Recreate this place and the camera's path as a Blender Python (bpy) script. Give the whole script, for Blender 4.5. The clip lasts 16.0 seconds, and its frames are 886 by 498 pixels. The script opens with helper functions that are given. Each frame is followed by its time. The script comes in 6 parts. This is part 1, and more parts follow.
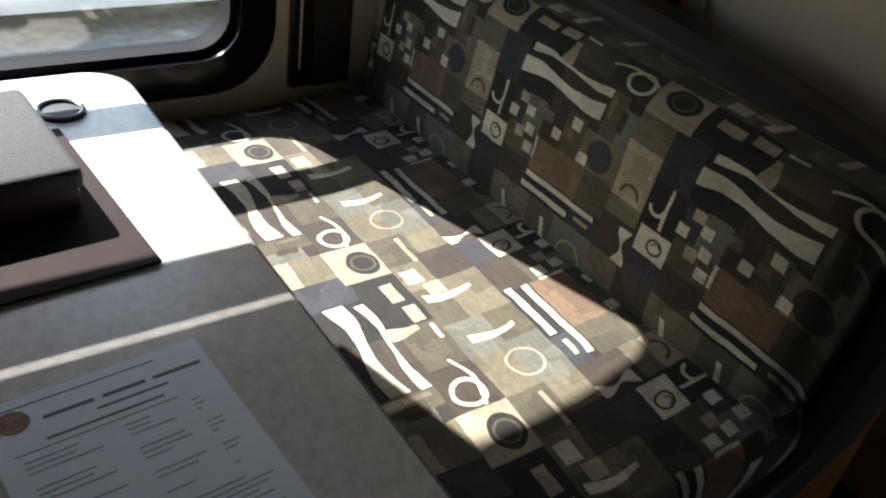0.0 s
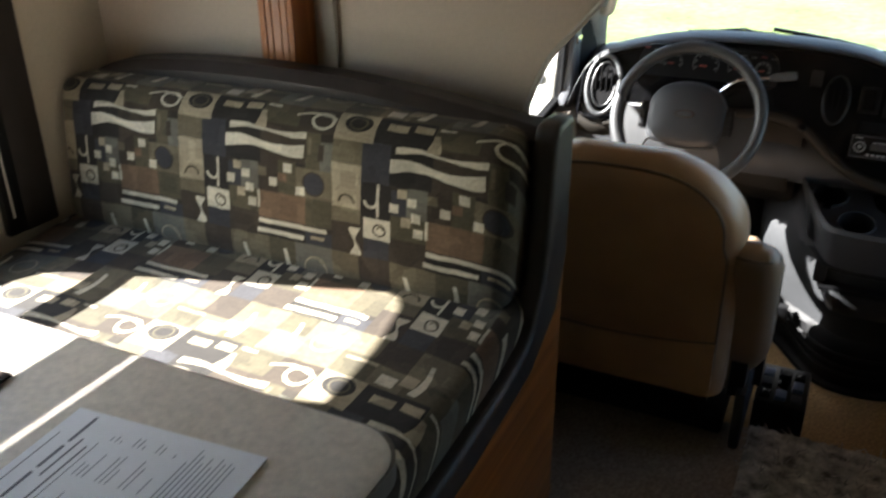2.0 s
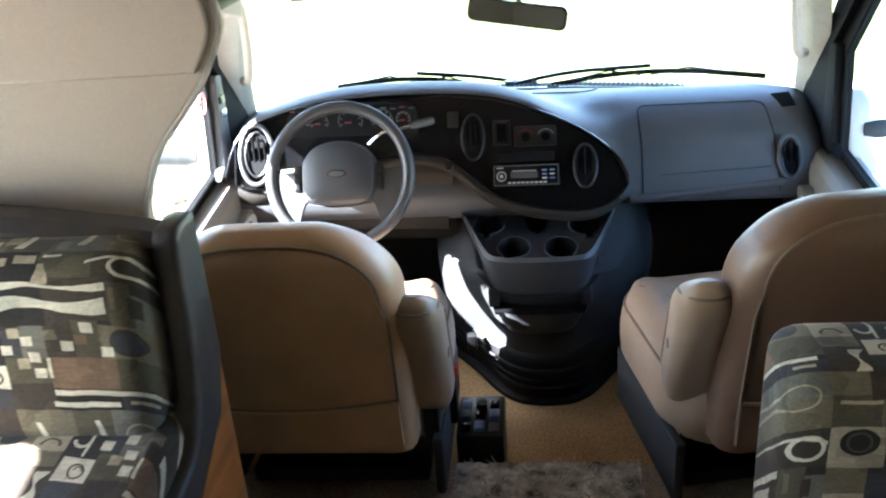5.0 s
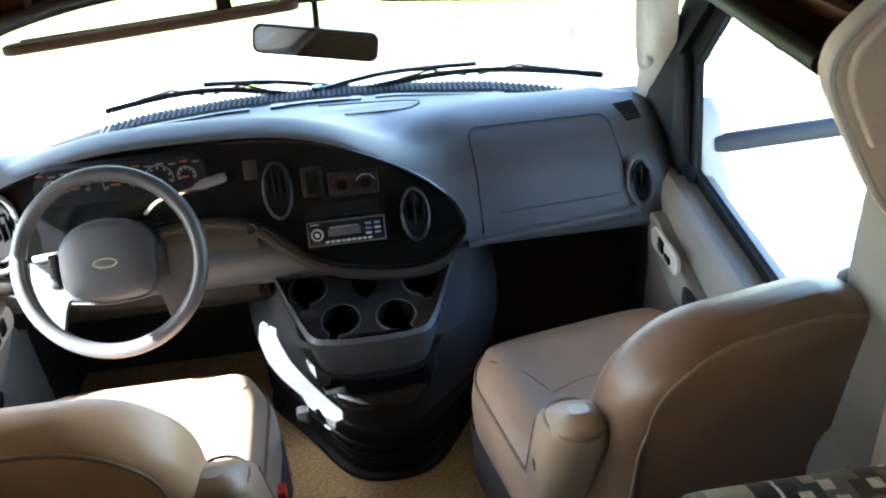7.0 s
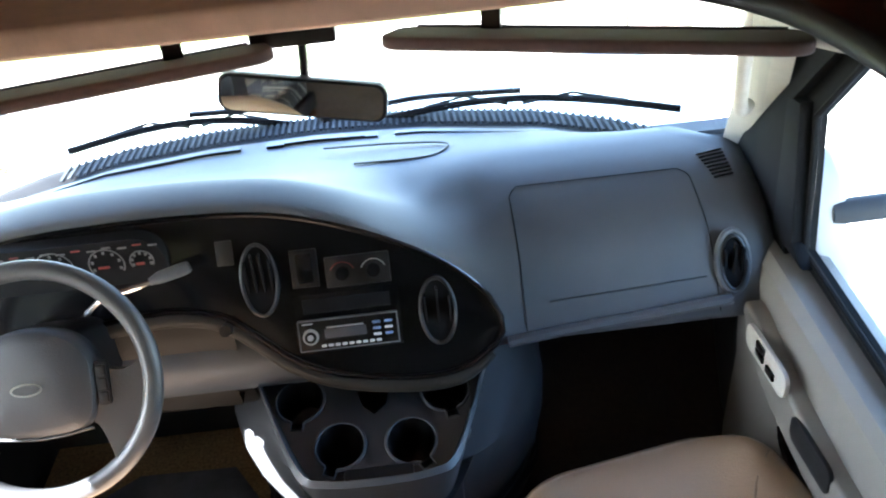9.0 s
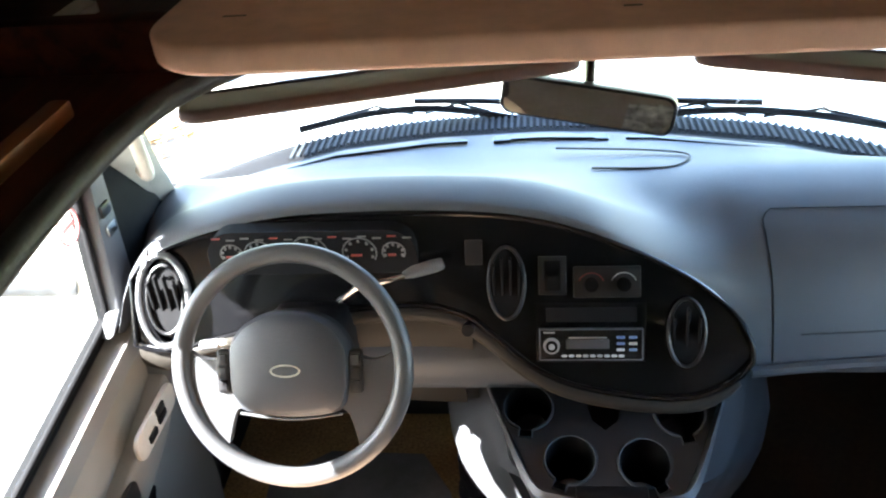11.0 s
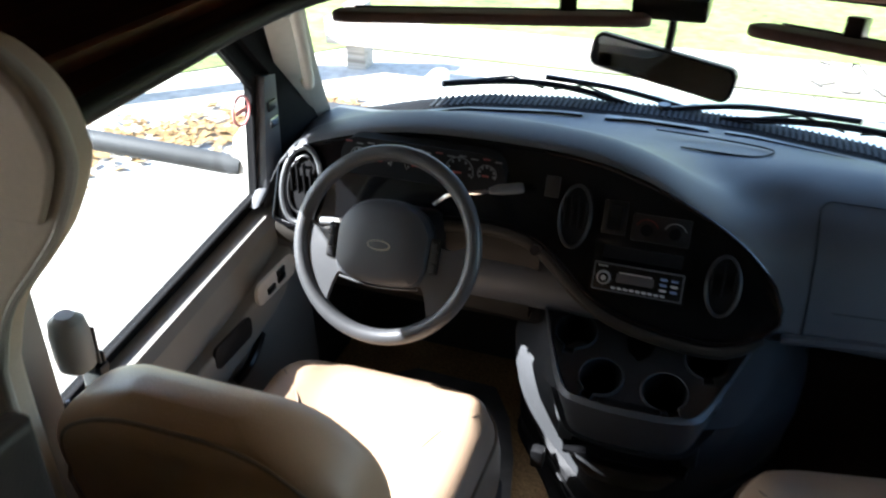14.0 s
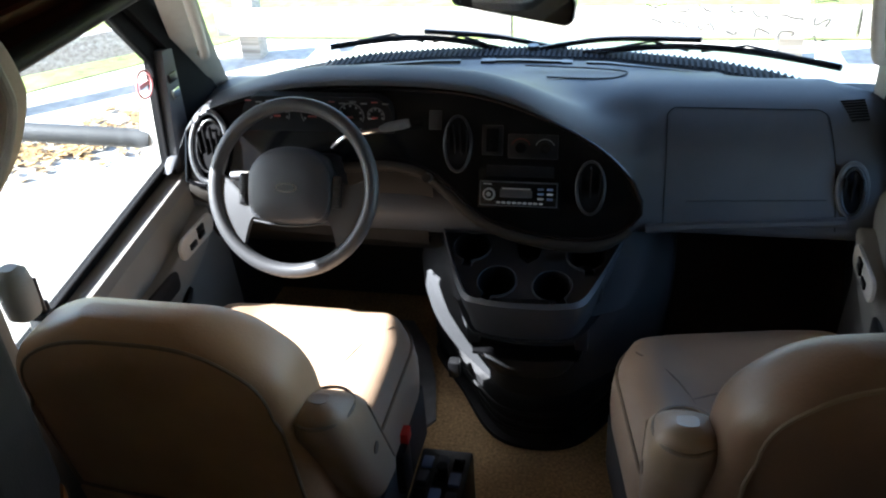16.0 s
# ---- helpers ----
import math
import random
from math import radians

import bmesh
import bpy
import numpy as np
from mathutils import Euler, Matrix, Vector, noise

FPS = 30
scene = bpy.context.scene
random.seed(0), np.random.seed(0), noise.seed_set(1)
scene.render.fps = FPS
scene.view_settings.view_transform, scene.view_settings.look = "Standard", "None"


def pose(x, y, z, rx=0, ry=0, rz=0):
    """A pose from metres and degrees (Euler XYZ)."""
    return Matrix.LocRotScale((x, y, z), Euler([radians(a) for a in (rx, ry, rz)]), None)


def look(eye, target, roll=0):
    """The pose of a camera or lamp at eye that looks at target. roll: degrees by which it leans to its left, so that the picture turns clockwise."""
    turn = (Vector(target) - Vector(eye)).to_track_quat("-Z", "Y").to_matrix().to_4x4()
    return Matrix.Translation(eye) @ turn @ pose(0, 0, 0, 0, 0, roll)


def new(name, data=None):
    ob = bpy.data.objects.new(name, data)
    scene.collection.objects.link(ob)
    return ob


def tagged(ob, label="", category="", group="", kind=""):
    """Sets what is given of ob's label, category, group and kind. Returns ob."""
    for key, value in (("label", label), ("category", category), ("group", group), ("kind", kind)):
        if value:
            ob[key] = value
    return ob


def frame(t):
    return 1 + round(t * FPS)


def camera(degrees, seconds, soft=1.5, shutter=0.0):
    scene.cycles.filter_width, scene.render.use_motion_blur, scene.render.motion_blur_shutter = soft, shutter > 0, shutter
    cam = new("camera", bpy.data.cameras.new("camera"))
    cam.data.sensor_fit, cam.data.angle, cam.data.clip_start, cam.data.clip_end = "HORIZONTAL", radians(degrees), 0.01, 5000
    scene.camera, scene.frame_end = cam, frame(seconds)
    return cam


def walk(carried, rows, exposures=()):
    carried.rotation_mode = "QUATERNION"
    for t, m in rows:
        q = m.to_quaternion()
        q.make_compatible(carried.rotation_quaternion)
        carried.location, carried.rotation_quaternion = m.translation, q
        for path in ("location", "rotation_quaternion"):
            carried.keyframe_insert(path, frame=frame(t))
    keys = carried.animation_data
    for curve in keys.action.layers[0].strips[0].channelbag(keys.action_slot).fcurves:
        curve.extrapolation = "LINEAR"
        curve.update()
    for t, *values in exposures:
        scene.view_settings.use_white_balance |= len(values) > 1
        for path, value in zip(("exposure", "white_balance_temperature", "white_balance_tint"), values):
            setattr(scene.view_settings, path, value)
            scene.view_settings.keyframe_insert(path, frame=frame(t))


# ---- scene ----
cam = camera(55.0, 16.0, soft=2.1, shutter=0.4)
PATH = [
    (0, (-0.232, -0.898, 1.366), (-1.511, 0.151, 0.242), 9.6),
    (0.5, (-0.183, -0.992, 1.373), (-1.371, 0.162, 0.253), 7.7),
    (1, (-0.125, -1.21, 1.376), (-1.123, 0.172, 0.331), 3.8),
    (1.5, (-0.123, -1.275, 1.359), (-1.0, 0.236, 0.386), -0.1),
    (2, (-0.093, -1.266, 1.397), (-0.883, 0.354, 0.531), -0.5),
    (2.5, (-0.07, -1.259, 1.41), (-0.761, 0.456, 0.649), -0.9),
    (3, (-0.039, -1.278, 1.419), (-0.62, 0.503, 0.719), -1.9),
    (3.5, (-0.049, -1.289, 1.415), (-0.482, 0.538, 0.726), -2.6),
    (4, (-0.047, -1.286, 1.424), (-0.347, 0.554, 0.699), -3.4),
    (6.5, (0.211, -0.755, 1.543), (0.126, 1.013, 0.611), -7.1),
    (7, (0.086, -0.647, 1.601), (0.244, 1.079, 0.603), -4.4),
    (7.5, (0.136, -0.509, 1.593), (0.265, 1.212, 0.582), -4.6),
    (8, (0.216, -0.312, 1.577), (0.173, 1.4, 0.544), -7.4),
    (8.5, (0.192, -0.174, 1.587), (0.089, 1.514, 0.52), -8.4),
    (9, (0.173, -0.126, 1.586), (0.221, 1.569, 0.525), -5.7),
    (9.5, (0.077, -0.098, 1.62), (0.036, 1.59, 0.549), -5.8),
    (12, (-0.07, -0.06, 1.633), (-0.584, 1.535, 0.543), -6.2),
    (12.5, (-0.002, -0.048, 1.646), (-0.781, 1.369, 0.469), -9.1),
    (13, (0.085, -0.042, 1.627), (-0.831, 1.331, 0.496), -8.6),
    (13.5, (0.111, -0.152, 1.626), (-0.626, 1.364, 0.55), -2.4),
    (14, (0.15, -0.393, 1.588), (-0.438, 1.233, 0.584), -0.3),
    (14.5, (0.14, -0.596, 1.586), (-0.297, 1.087, 0.599), 0.5),
    (15, (0.156, -0.62, 1.586), (-0.253, 1.062, 0.584), -0.7),
    (15.5, (0.236, -0.608, 1.588), (-0.202, 1.053, 0.563), -3.1),
    (16, (0.263, -0.618, 1.587), (-0.147, 1.041, 0.548), -4.2),
]
EXPOSURES = [
    (0, 2.1, 6000, 10), (1.0, 2.2, 5950, 10), (1.5, 2.6, 6000, 10), (2.0, 3.3, 6250, 10), (2.5, 3.95, 6150, 10), (3.0, 4.35, 5850, 10), (4.2, 5.0, 5550, 10), (6.3, 4.75, 5750, 10),
    (9.7, 5.15, 5700, 10), (12, 4.95, 6250, 10), (13, 4.05, 6100, 10), (14, 3.15, 5750, 10), (15, 3.1, 5600, 10), (16, 3.3, 5700, 10),
]
walk(cam, [(t, look(eye, target, roll)) for t, eye, target, roll in PATH], EXPOSURES)

# ---- world, sun, window light ----
SUN_WAY = Vector((1.0, 0.27, -0.72)).normalized()
world = bpy.data.worlds.new("world")
scene.world = world
world.use_nodes = True
wn = world.node_tree.nodes
sky = wn.new("ShaderNodeTexSky")
sky.sky_type = "NISHITA"
sky.sun_disc = False
sky.sun_elevation = math.asin(-SUN_WAY.z)
sky.sun_rotation = math.atan2(-SUN_WAY.x, -SUN_WAY.y)
wn["Background"].inputs["Strength"].default_value = 0.105
world.node_tree.links.new(sky.outputs[0], wn["Background"].inputs["Color"])

sun = new("sun", bpy.data.lights.new("sun", "SUN"))
sun.data.energy = 5.0
sun.data.angle = radians(0.6)
sun.data.color = (1.0, 0.955, 0.89)
sun.matrix_world = SUN_WAY.to_track_quat("-Z", "Y").to_matrix().to_4x4()


# ---- materials ----
def material(name, colour, rough=0.6, metal=0.0, grain=0.0, scale=40.0, bump=0.0, bump_scale=200.0, stain=0.0, stain_scale=3.0,
             spec=0.5, coat=0.0, vary=0.0):
    m = bpy.data.materials.new(name)
    m.use_nodes = True
    nt = m.node_tree
    n, l = nt.nodes, nt.links
    b = n["Principled BSDF"]
    b.inputs["Roughness"].default_value = rough
    b.inputs["Metallic"].default_value = metal
    b.inputs["Specular IOR Level"].default_value = spec
    b.inputs["Coat Weight"].default_value = coat
    co = n.new("ShaderNodeTexCoord")
    last = None
    base = n.new("ShaderNodeRGB")
    base.outputs[0].default_value = (*colour, 1)
    last = base.outputs[0]

    def blotch(last, sc, amount, detail):
        t = n.new("ShaderNodeTexNoise")
        t.inputs["Scale"].default_value = sc
        t.inputs["Detail"].default_value = detail
        l.new(co.outputs["Object"], t.inputs["Vector"])
        r = n.new("ShaderNodeMapRange")
        r.inputs["From Min"].default_value = 0.3
        r.inputs["From Max"].default_value = 0.7
        r.inputs["To Min"].default_value = 1 - amount
        r.inputs["To Max"].default_value = 1 + amount
        l.new(t.outputs["Fac"], r.inputs["Value"])
        mx = n.new("ShaderNodeVectorMath")
        mx.operation = "SCALE"
        l.new(last, mx.inputs[0])
        l.new(r.outputs[0], mx.inputs["Scale"])
        return mx.outputs[0]

    if grain:
        last = blotch(last, scale, grain, 4)
    if stain:
        last = blotch(last, stain_scale, stain, 6)
    if vary:
        info = n.new("ShaderNodeObjectInfo")
        r = n.new("ShaderNodeMapRange")
        r.inputs["To Min"].default_value = 1 - vary
        r.inputs["To Max"].default_value = 1 + vary
        l.new(info.outputs["Random"], r.inputs["Value"])
        mx = n.new("ShaderNodeVectorMath")
        mx.operation = "SCALE"
        l.new(last, mx.inputs[0])
        l.new(r.outputs[0], mx.inputs["Scale"])
        last = mx.outputs[0]
    l.new(last, b.inputs["Base Color"])
    if bump:
        t = n.new("ShaderNodeTexNoise")
        t.inputs["Scale"].default_value = bump_scale
        t.inputs["Detail"].default_value = 3
        l.new(co.outputs["Object"], t.inputs["Vector"])
        bp = n.new("ShaderNodeBump")
        bp.inputs["Strength"].default_value = bump
        bp.inputs["Distance"].default_value = 0.002
        l.new(t.outputs["Fac"], bp.inputs["Height"])
        l.new(bp.outputs[0], b.inputs["Normal"])
    return m


def wood_material(name, dark, light, axis="z", rough=0.35, scale=1.0, spec=0.5):
    m = bpy.data.materials.new(name)
    m.use_nodes = True
    n, l = m.node_tree.nodes, m.node_tree.links
    b = n["Principled BSDF"]
    b.inputs["Roughness"].default_value = rough
    b.inputs["Specular IOR Level"].default_value = spec
    co = n.new("ShaderNodeTexCoord")
    mp = n.new("ShaderNodeMapping")
    s = {"x": (2, 45, 45), "y": (45, 2, 45), "z": (45, 45, 2)}[axis]
    mp.inputs["Scale"].default_value = [v * scale for v in s]
    l.new(co.outputs["Object"], mp.inputs["Vector"])
    t = n.new("ShaderNodeTexNoise")
    t.inputs["Scale"].default_value = 1.0
    t.inputs["Detail"].default_value = 6
    t.inputs["Distortion"].default_value = 0.6
    l.new(mp.outputs[0], t.inputs["Vector"])
    r = n.new("ShaderNodeValToRGB")
    r.color_ramp.elements[0].position, r.color_ramp.elements[1].position = 0.3, 0.72
    r.color_ramp.elements[0].color, r.color_ramp.elements[1].color = (*dark, 1), (*light, 1)
    l.new(t.outputs["Fac"], r.inputs["Fac"])
    l.new(r.outputs[0], b.inputs["Base Color"])
    bp = n.new("ShaderNodeBump")
    bp.inputs["Strength"].default_value = 0.15
    bp.inputs["Distance"].default_value = 0.001
    l.new(t.outputs["Fac"], bp.inputs["Height"])
    l.new(bp.outputs[0], b.inputs["Normal"])
    return m


def glass_material(name, tint=(0.95, 0.97, 0.96), shine=0.06):
    m = bpy.data.materials.new(name)
    m.use_nodes = True
    n, l = m.node_tree.nodes, m.node_tree.links
    n.remove(n["Principled BSDF"])
    tr, gl, mx = n.new("ShaderNodeBsdfTransparent"), n.new("ShaderNodeBsdfGlossy"), n.new("ShaderNodeMixShader")
    tr.inputs["Color"].default_value = (*tint, 1)
    gl.inputs["Roughness"].default_value = 0.02
    mx.inputs[0].default_value = shine
    l.new(tr.outputs[0], mx.inputs[1])
    l.new(gl.outputs[0], mx.inputs[2])
    l.new(mx.outputs[0], n["Material Output"].inputs["Surface"])
    return m


class Pattern:
    """A woven pattern of flat shapes, built of math nodes on two coordinates in metres that repeat over one tile."""

    def __init__(self, name, u_axis, v_axis, du, dv, tile=(0.37, 0.31)):
        self.m = bpy.data.materials.new(name)
        self.m.use_nodes = True
        self.n, self.l = self.m.node_tree.nodes, self.m.node_tree.links
        co = self.n.new("ShaderNodeTexCoord")
        sp = self.n.new("ShaderNodeSeparateXYZ")
        wob = self.n.new("ShaderNodeTexNoise")
        wob.inputs["Scale"].default_value = 22
        self.l.new(co.outputs["Object"], wob.inputs["Vector"])
        sh = self.n.new("ShaderNodeVectorMath")
        sh.operation = "MULTIPLY_ADD"
        sh.inputs[1].default_value = (0.006, 0.006, 0.006)
        self.l.new(wob.outputs["Color"], sh.inputs[0])
        self.l.new(co.outputs["Object"], sh.inputs[2])
        self.l.new(sh.outputs[0], sp.inputs[0])
        self.u = self.op("WRAP", self.op("ADD", sp.outputs[u_axis], du), tile[0], 0.0)
        both = self.op("ADD", sp.outputs[2], sp.outputs[1]) if v_axis == 2 else self.op("SUBTRACT", sp.outputs[1], sp.outputs[2])
        self.v = self.op("WRAP", self.op("ADD", both, dv), tile[1], 0.0)
        self.co = co
        base = self.n.new("ShaderNodeRGB")
        base.outputs[0].default_value = (0.03, 0.024, 0.017, 1)
        self.last = base.outputs[0]

    def op(self, kind, a, b=None, c=None):
        q = self.n.new("ShaderNodeMath")
        q.operation = kind
        for i, v in enumerate((a, b, c)):
            if v is None:
                continue
            if isinstance(v, (int, float)):
                q.inputs[i].default_value = v
            else:
                self.l.new(v, q.inputs[i])
        return q.outputs[0]

    def within(self, coord, lo, hi):
        return self.op("COMPARE", coord, (lo + hi) / 2, (hi - lo) / 2)

    def paint(self, mask, colour):
        mx = self.n.new("ShaderNodeMix")
        mx.data_type = "RGBA"
        self.l.new(mask, mx.inputs["Factor"])
        self.l.new(self.last, mx.inputs["A"])
        mx.inputs["B"].default_value = (*colour, 1)
        self.last = mx.outputs["Result"]

    def rect(self, u, v, w, h, colour):
        self.paint(self.op("MULTIPLY", self.within(self.u, u, u + w), self.within(self.v, v, v + h)), colour)

    def far(self, u, v, squash=1.0):
        a = self.op("SUBTRACT", self.u, u)
        b = self.op("MULTIPLY", self.op("SUBTRACT", self.v, v), squash)
        return self.op("SQRT", self.op("ADD", self.op("MULTIPLY", a, a), self.op("MULTIPLY", b, b)))

    def disc(self, u, v, r, colour, squash=1.0):
        self.paint(self.op("LESS_THAN", self.far(u, v, squash), r), colour)

    def arc(self, u, v, r, w, colour, half="", squash=1.0):
        mask = self.within(self.far(u, v, squash), r - w / 2, r + w / 2)
        if half:
            coord, at = (self.u, u) if half in "lr" else (self.v, v)
            mask = self.op("MULTIPLY", mask, self.op("GREATER_THAN" if half in "ru" else "LESS_THAN", coord, at))
        self.paint(mask, colour)

    def wave(self, u, v, w, thick, amp, waves, colour, taper=0.5):
        ph = self.op("MULTIPLY", self.op("SUBTRACT", self.u, u), waves * 6.283 / w)
        mid = self.op("MULTIPLY_ADD", self.op("SINE", ph), amp, v)
        off = self.op("ABSOLUTE", self.op("SUBTRACT", self.v, mid))
        wide = self.op("MULTIPLY_ADD", self.op("COSINE", ph), thick * taper * 0.5, thick / 2)
        self.paint(self.op("MULTIPLY", self.op("LESS_THAN", off, wide), self.within(self.u, u, u + w)), colour)

    def wave_up(self, u, v, h, thick, amp, waves, colour, taper=0.5):
        self.u, self.v = self.v, self.u
        self.wave(v, u, h, thick, amp, waves, colour, taper)
        self.u, self.v = self.v, self.u

    def done(self):
        b = self.n["Principled BSDF"]
        b.inputs["Roughness"].default_value = 0.9
        b.inputs["Specular IOR Level"].default_value = 0.2
        b.inputs["Sheen Weight"].default_value = 0.15
        t = self.n.new("ShaderNodeTexNoise")
        t.inputs["Scale"].default_value = 160
        self.l.new(self.co.outputs["Object"], t.inputs["Vector"])
        r = self.n.new("ShaderNodeMapRange")
        r.inputs["To Min"].default_value, r.inputs["To Max"].default_value = 0.72, 1.28
        self.l.new(t.outputs["Fac"], r.inputs["Value"])
        patch = self.n.new("ShaderNodeTexVoronoi")
        patch.distance = "CHEBYCHEV"
        patch.inputs["Scale"].default_value = 26
        patch.inputs["Randomness"].default_value = 0.8
        self.l.new(self.co.outputs["Object"], patch.inputs["Vector"])
        tone = self.n.new("ShaderNodeMapRange")
        tone.inputs["To Min"].default_value, tone.inputs["To Max"].default_value = 0.70, 1.28
        self.l.new(patch.outputs["Color"], tone.inputs["Value"])
        stretch = self.n.new("ShaderNodeMapping")
        stretch.inputs["Scale"].default_value = (30, 260, 260)
        self.l.new(self.co.outputs["Object"], stretch.inputs["Vector"])
        streak = self.n.new("ShaderNodeTexNoise")
        streak.inputs["Scale"].default_value = 1.0
        self.l.new(stretch.outputs[0], streak.inputs["Vector"])
        worn = self.op("MULTIPLY_ADD", streak.outputs["Fac"], 0.5, 0.75)
        mx = self.n.new("ShaderNodeVectorMath")
        mx.operation = "SCALE"
        self.l.new(self.last, mx.inputs[0])
        self.l.new(self.op("MULTIPLY", self.op("MULTIPLY", r.outputs[0], tone.outputs[0]), worn), mx.inputs["Scale"])
        self.l.new(mx.outputs[0], b.inputs["Base Color"])
        bp = self.n.new("ShaderNodeBump")
        bp.inputs["Strength"].default_value = 0.35
        bp.inputs["Distance"].default_value = 0.001
        self.l.new(t.outputs["Fac"], bp.inputs["Height"])
        self.l.new(bp.outputs[0], b.inputs["Normal"])
        return self.m


CREAM, OLIVE, KHAKI, BROWN = (0.54, 0.49, 0.375), (0.078, 0.066, 0.039), (0.135, 0.113, 0.070), (0.047, 0.035, 0.024)
BLACK, NAVY, CLAY, SAND = (0.020, 0.017, 0.014), (0.039, 0.038, 0.042), (0.155, 0.099, 0.059), (0.33, 0.275, 0.185)
GREY = (0.125, 0.118, 0.092)


def tapestry(name, u_axis, v_axis, du, dv):
    """Patchwork of olive, grey, clay and dark blocks with cream bars, squares, wavy stripes, hooks and discs."""
    p = Pattern(name, u_axis, v_axis, du, dv, (0.352, 0.42))
    for u, v, w, h, c in (
        (0.000, 0.00, 0.066, 0.065, BROWN), (0.060, 0.155, 0.056, 0.085, NAVY), (0.000, 0.185, 0.060, 0.050, KHAKI), (0.060, 0.085, 0.060, 0.070, BLACK),
        (0.066, 0.00, 0.052, 0.040, NAVY), (0.118, 0.00, 0.072, 0.050, BROWN), (0.120, 0.050, 0.070, 0.048, OLIVE), (0.120, 0.098, 0.030, 0.052, NAVY),
        (0.150, 0.098, 0.040, 0.060, GREY), (0.190, 0.041, 0.104, 0.058, CLAY), (0.294, 0.041, 0.058, 0.058, OLIVE), (0.190, 0.099, 0.045, 0.070, BROWN),
        (0.235, 0.099, 0.040, 0.070, OLIVE), (0.275, 0.099, 0.077, 0.062, KHAKI), (0.116, 0.158, 0.080, 0.090, BLACK), (0.196, 0.169, 0.100, 0.080, BROWN),
        (0.296, 0.161, 0.030, 0.080, OLIVE), (0.326, 0.161, 0.026, 0.060, GREY), (0.000, 0.235, 0.080, 0.075, SAND), (0.080, 0.240, 0.110, 0.070, BLACK),
        (0.190, 0.248, 0.085, 0.062, OLIVE), (0.275, 0.240, 0.077, 0.070, BROWN), (0.294, 0.00, 0.058, 0.030, NAVY), (0.190, 0.00, 0.104, 0.030, BLACK),
        (0.000, 0.065, 0.060, 0.120, SAND), (0.000, 0.065, 0.060, 0.030, KHAKI),
        (0.000, 0.310, 0.070, 0.060, OLIVE), (0.070, 0.310, 0.060, 0.050, KHAKI), (0.130, 0.310, 0.080, 0.045, OLIVE), (0.210, 0.310, 0.070, 0.060, GREY),
        (0.280, 0.310, 0.072, 0.055, KHAKI), (0.000, 0.370, 0.055, 0.050, KHAKI), (0.055, 0.360, 0.065, 0.060, BROWN), (0.120, 0.355, 0.090, 0.065, KHAKI),
        (0.210, 0.370, 0.060, 0.050, OLIVE), (0.270, 0.365, 0.082, 0.055, GREY),
    ):
        p.rect(u, v, w, h, c)
    p.disc(0.043, 0.282, 0.028, BLACK, 1.15)
    p.arc(0.043, 0.282, 0.017, 0.004, OLIVE)
    p.arc(0.030, 0.105, 0.016, 0.005, OLIVE, "u")
    p.arc(0.030, 0.094, 0.016, 0.005, KHAKI, "d")
    p.disc(0.312, 0.130, 0.021, NAVY, 0.9)
    p.arc(0.312, 0.130, 0.022, 0.003, BROWN, "", 0.9)
    # hook, curled square and falling drop
    p.rect(0.092, 0.088, 0.005, 0.066, CREAM)
    p.arc(0.081, 0.118, 0.0125, 0.0055, CREAM, "d")
    p.rect(0.066, 0.040, 0.054, 0.044, CREAM)
    p.arc(0.098, 0.060, 0.012, 0.0035, BROWN)
    p.arc(0.100, 0.062, 0.006, 0.003, KHAKI, "u")
    p.wave_up(0.049, 0.000, 0.056, 0.013, 0.003, 1.0, CREAM, 0.75)
    # scattered squares
    for u, v, c in ((0.116, 0.104, CREAM), (0.151, 0.120, CREAM), (0.160, 0.090, CREAM), (0.247, 0.146, CREAM), (0.214, 0.112, CREAM), (0.274, 0.102, CREAM),
                    (0.165, 0.060, CREAM), (0.132, 0.136, SAND), (0.190, 0.132, KHAKI), (0.235, 0.124, CLAY), (0.140, 0.078, SAND)):
        p.rect(u, v, 0.0185, 0.0185, c)
    p.rect(0.187, 0.060, 0.0055, 0.038, CREAM)
    # bars
    p.rect(0.190, 0.0285, 0.150, 0.0095, CREAM)
    p.rect(0.185, 0.0060, 0.105, 0.0100, CREAM)
    p.rect(0.305, 0.0120, 0.030, 0.0070, SAND)
    # two wavy stripes that part and meet
    p.wave(0.116, 0.196, 0.176, 0.022, 0.0055, 1.0, CREAM, 0.3)
    p.wave(0.125, 0.231, 0.170, 0.010, 0.004, 1.0, CREAM, 0.5)
    p.wave_up(0.195, 0.236, 0.044, 0.018, 0.002, 0.5, SAND, 0.4)
    p.rect(0.100, 0.274, 0.040, 0.020, SAND)
    p.rect(0.152, 0.280, 0.034, 0.020, SAND)
    p.rect(0.196, 0.296, 0.030, 0.006, CREAM)
    # slanting strokes and a faint ring in the lower field
    p.rect(0.085, 0.318, 0.030, 0.026, CREAM)
    p.rect(0.120, 0.334, 0.026, 0.026, SAND)
    p.wave_up(0.150, 0.320, 0.075, 0.012, 0.006, 0.5, CREAM, 0.3)
    p.wave_up(0.245, 0.330, 0.070, 0.011, 0.006, 0.5, CREAM, 0.3)
    p.rect(0.010, 0.352, 0.060, 0.007, SAND)
    p.arc(0.312, 0.370, 0.024, 0.0035, SAND)
    # ring with a slanting tail
    p.arc(0.324, 0.274, 0.021, 0.0065, CREAM)
    p.wave(0.265, 0.282, 0.085, 0.006, 0.012, 0.5, CREAM, 0.0)
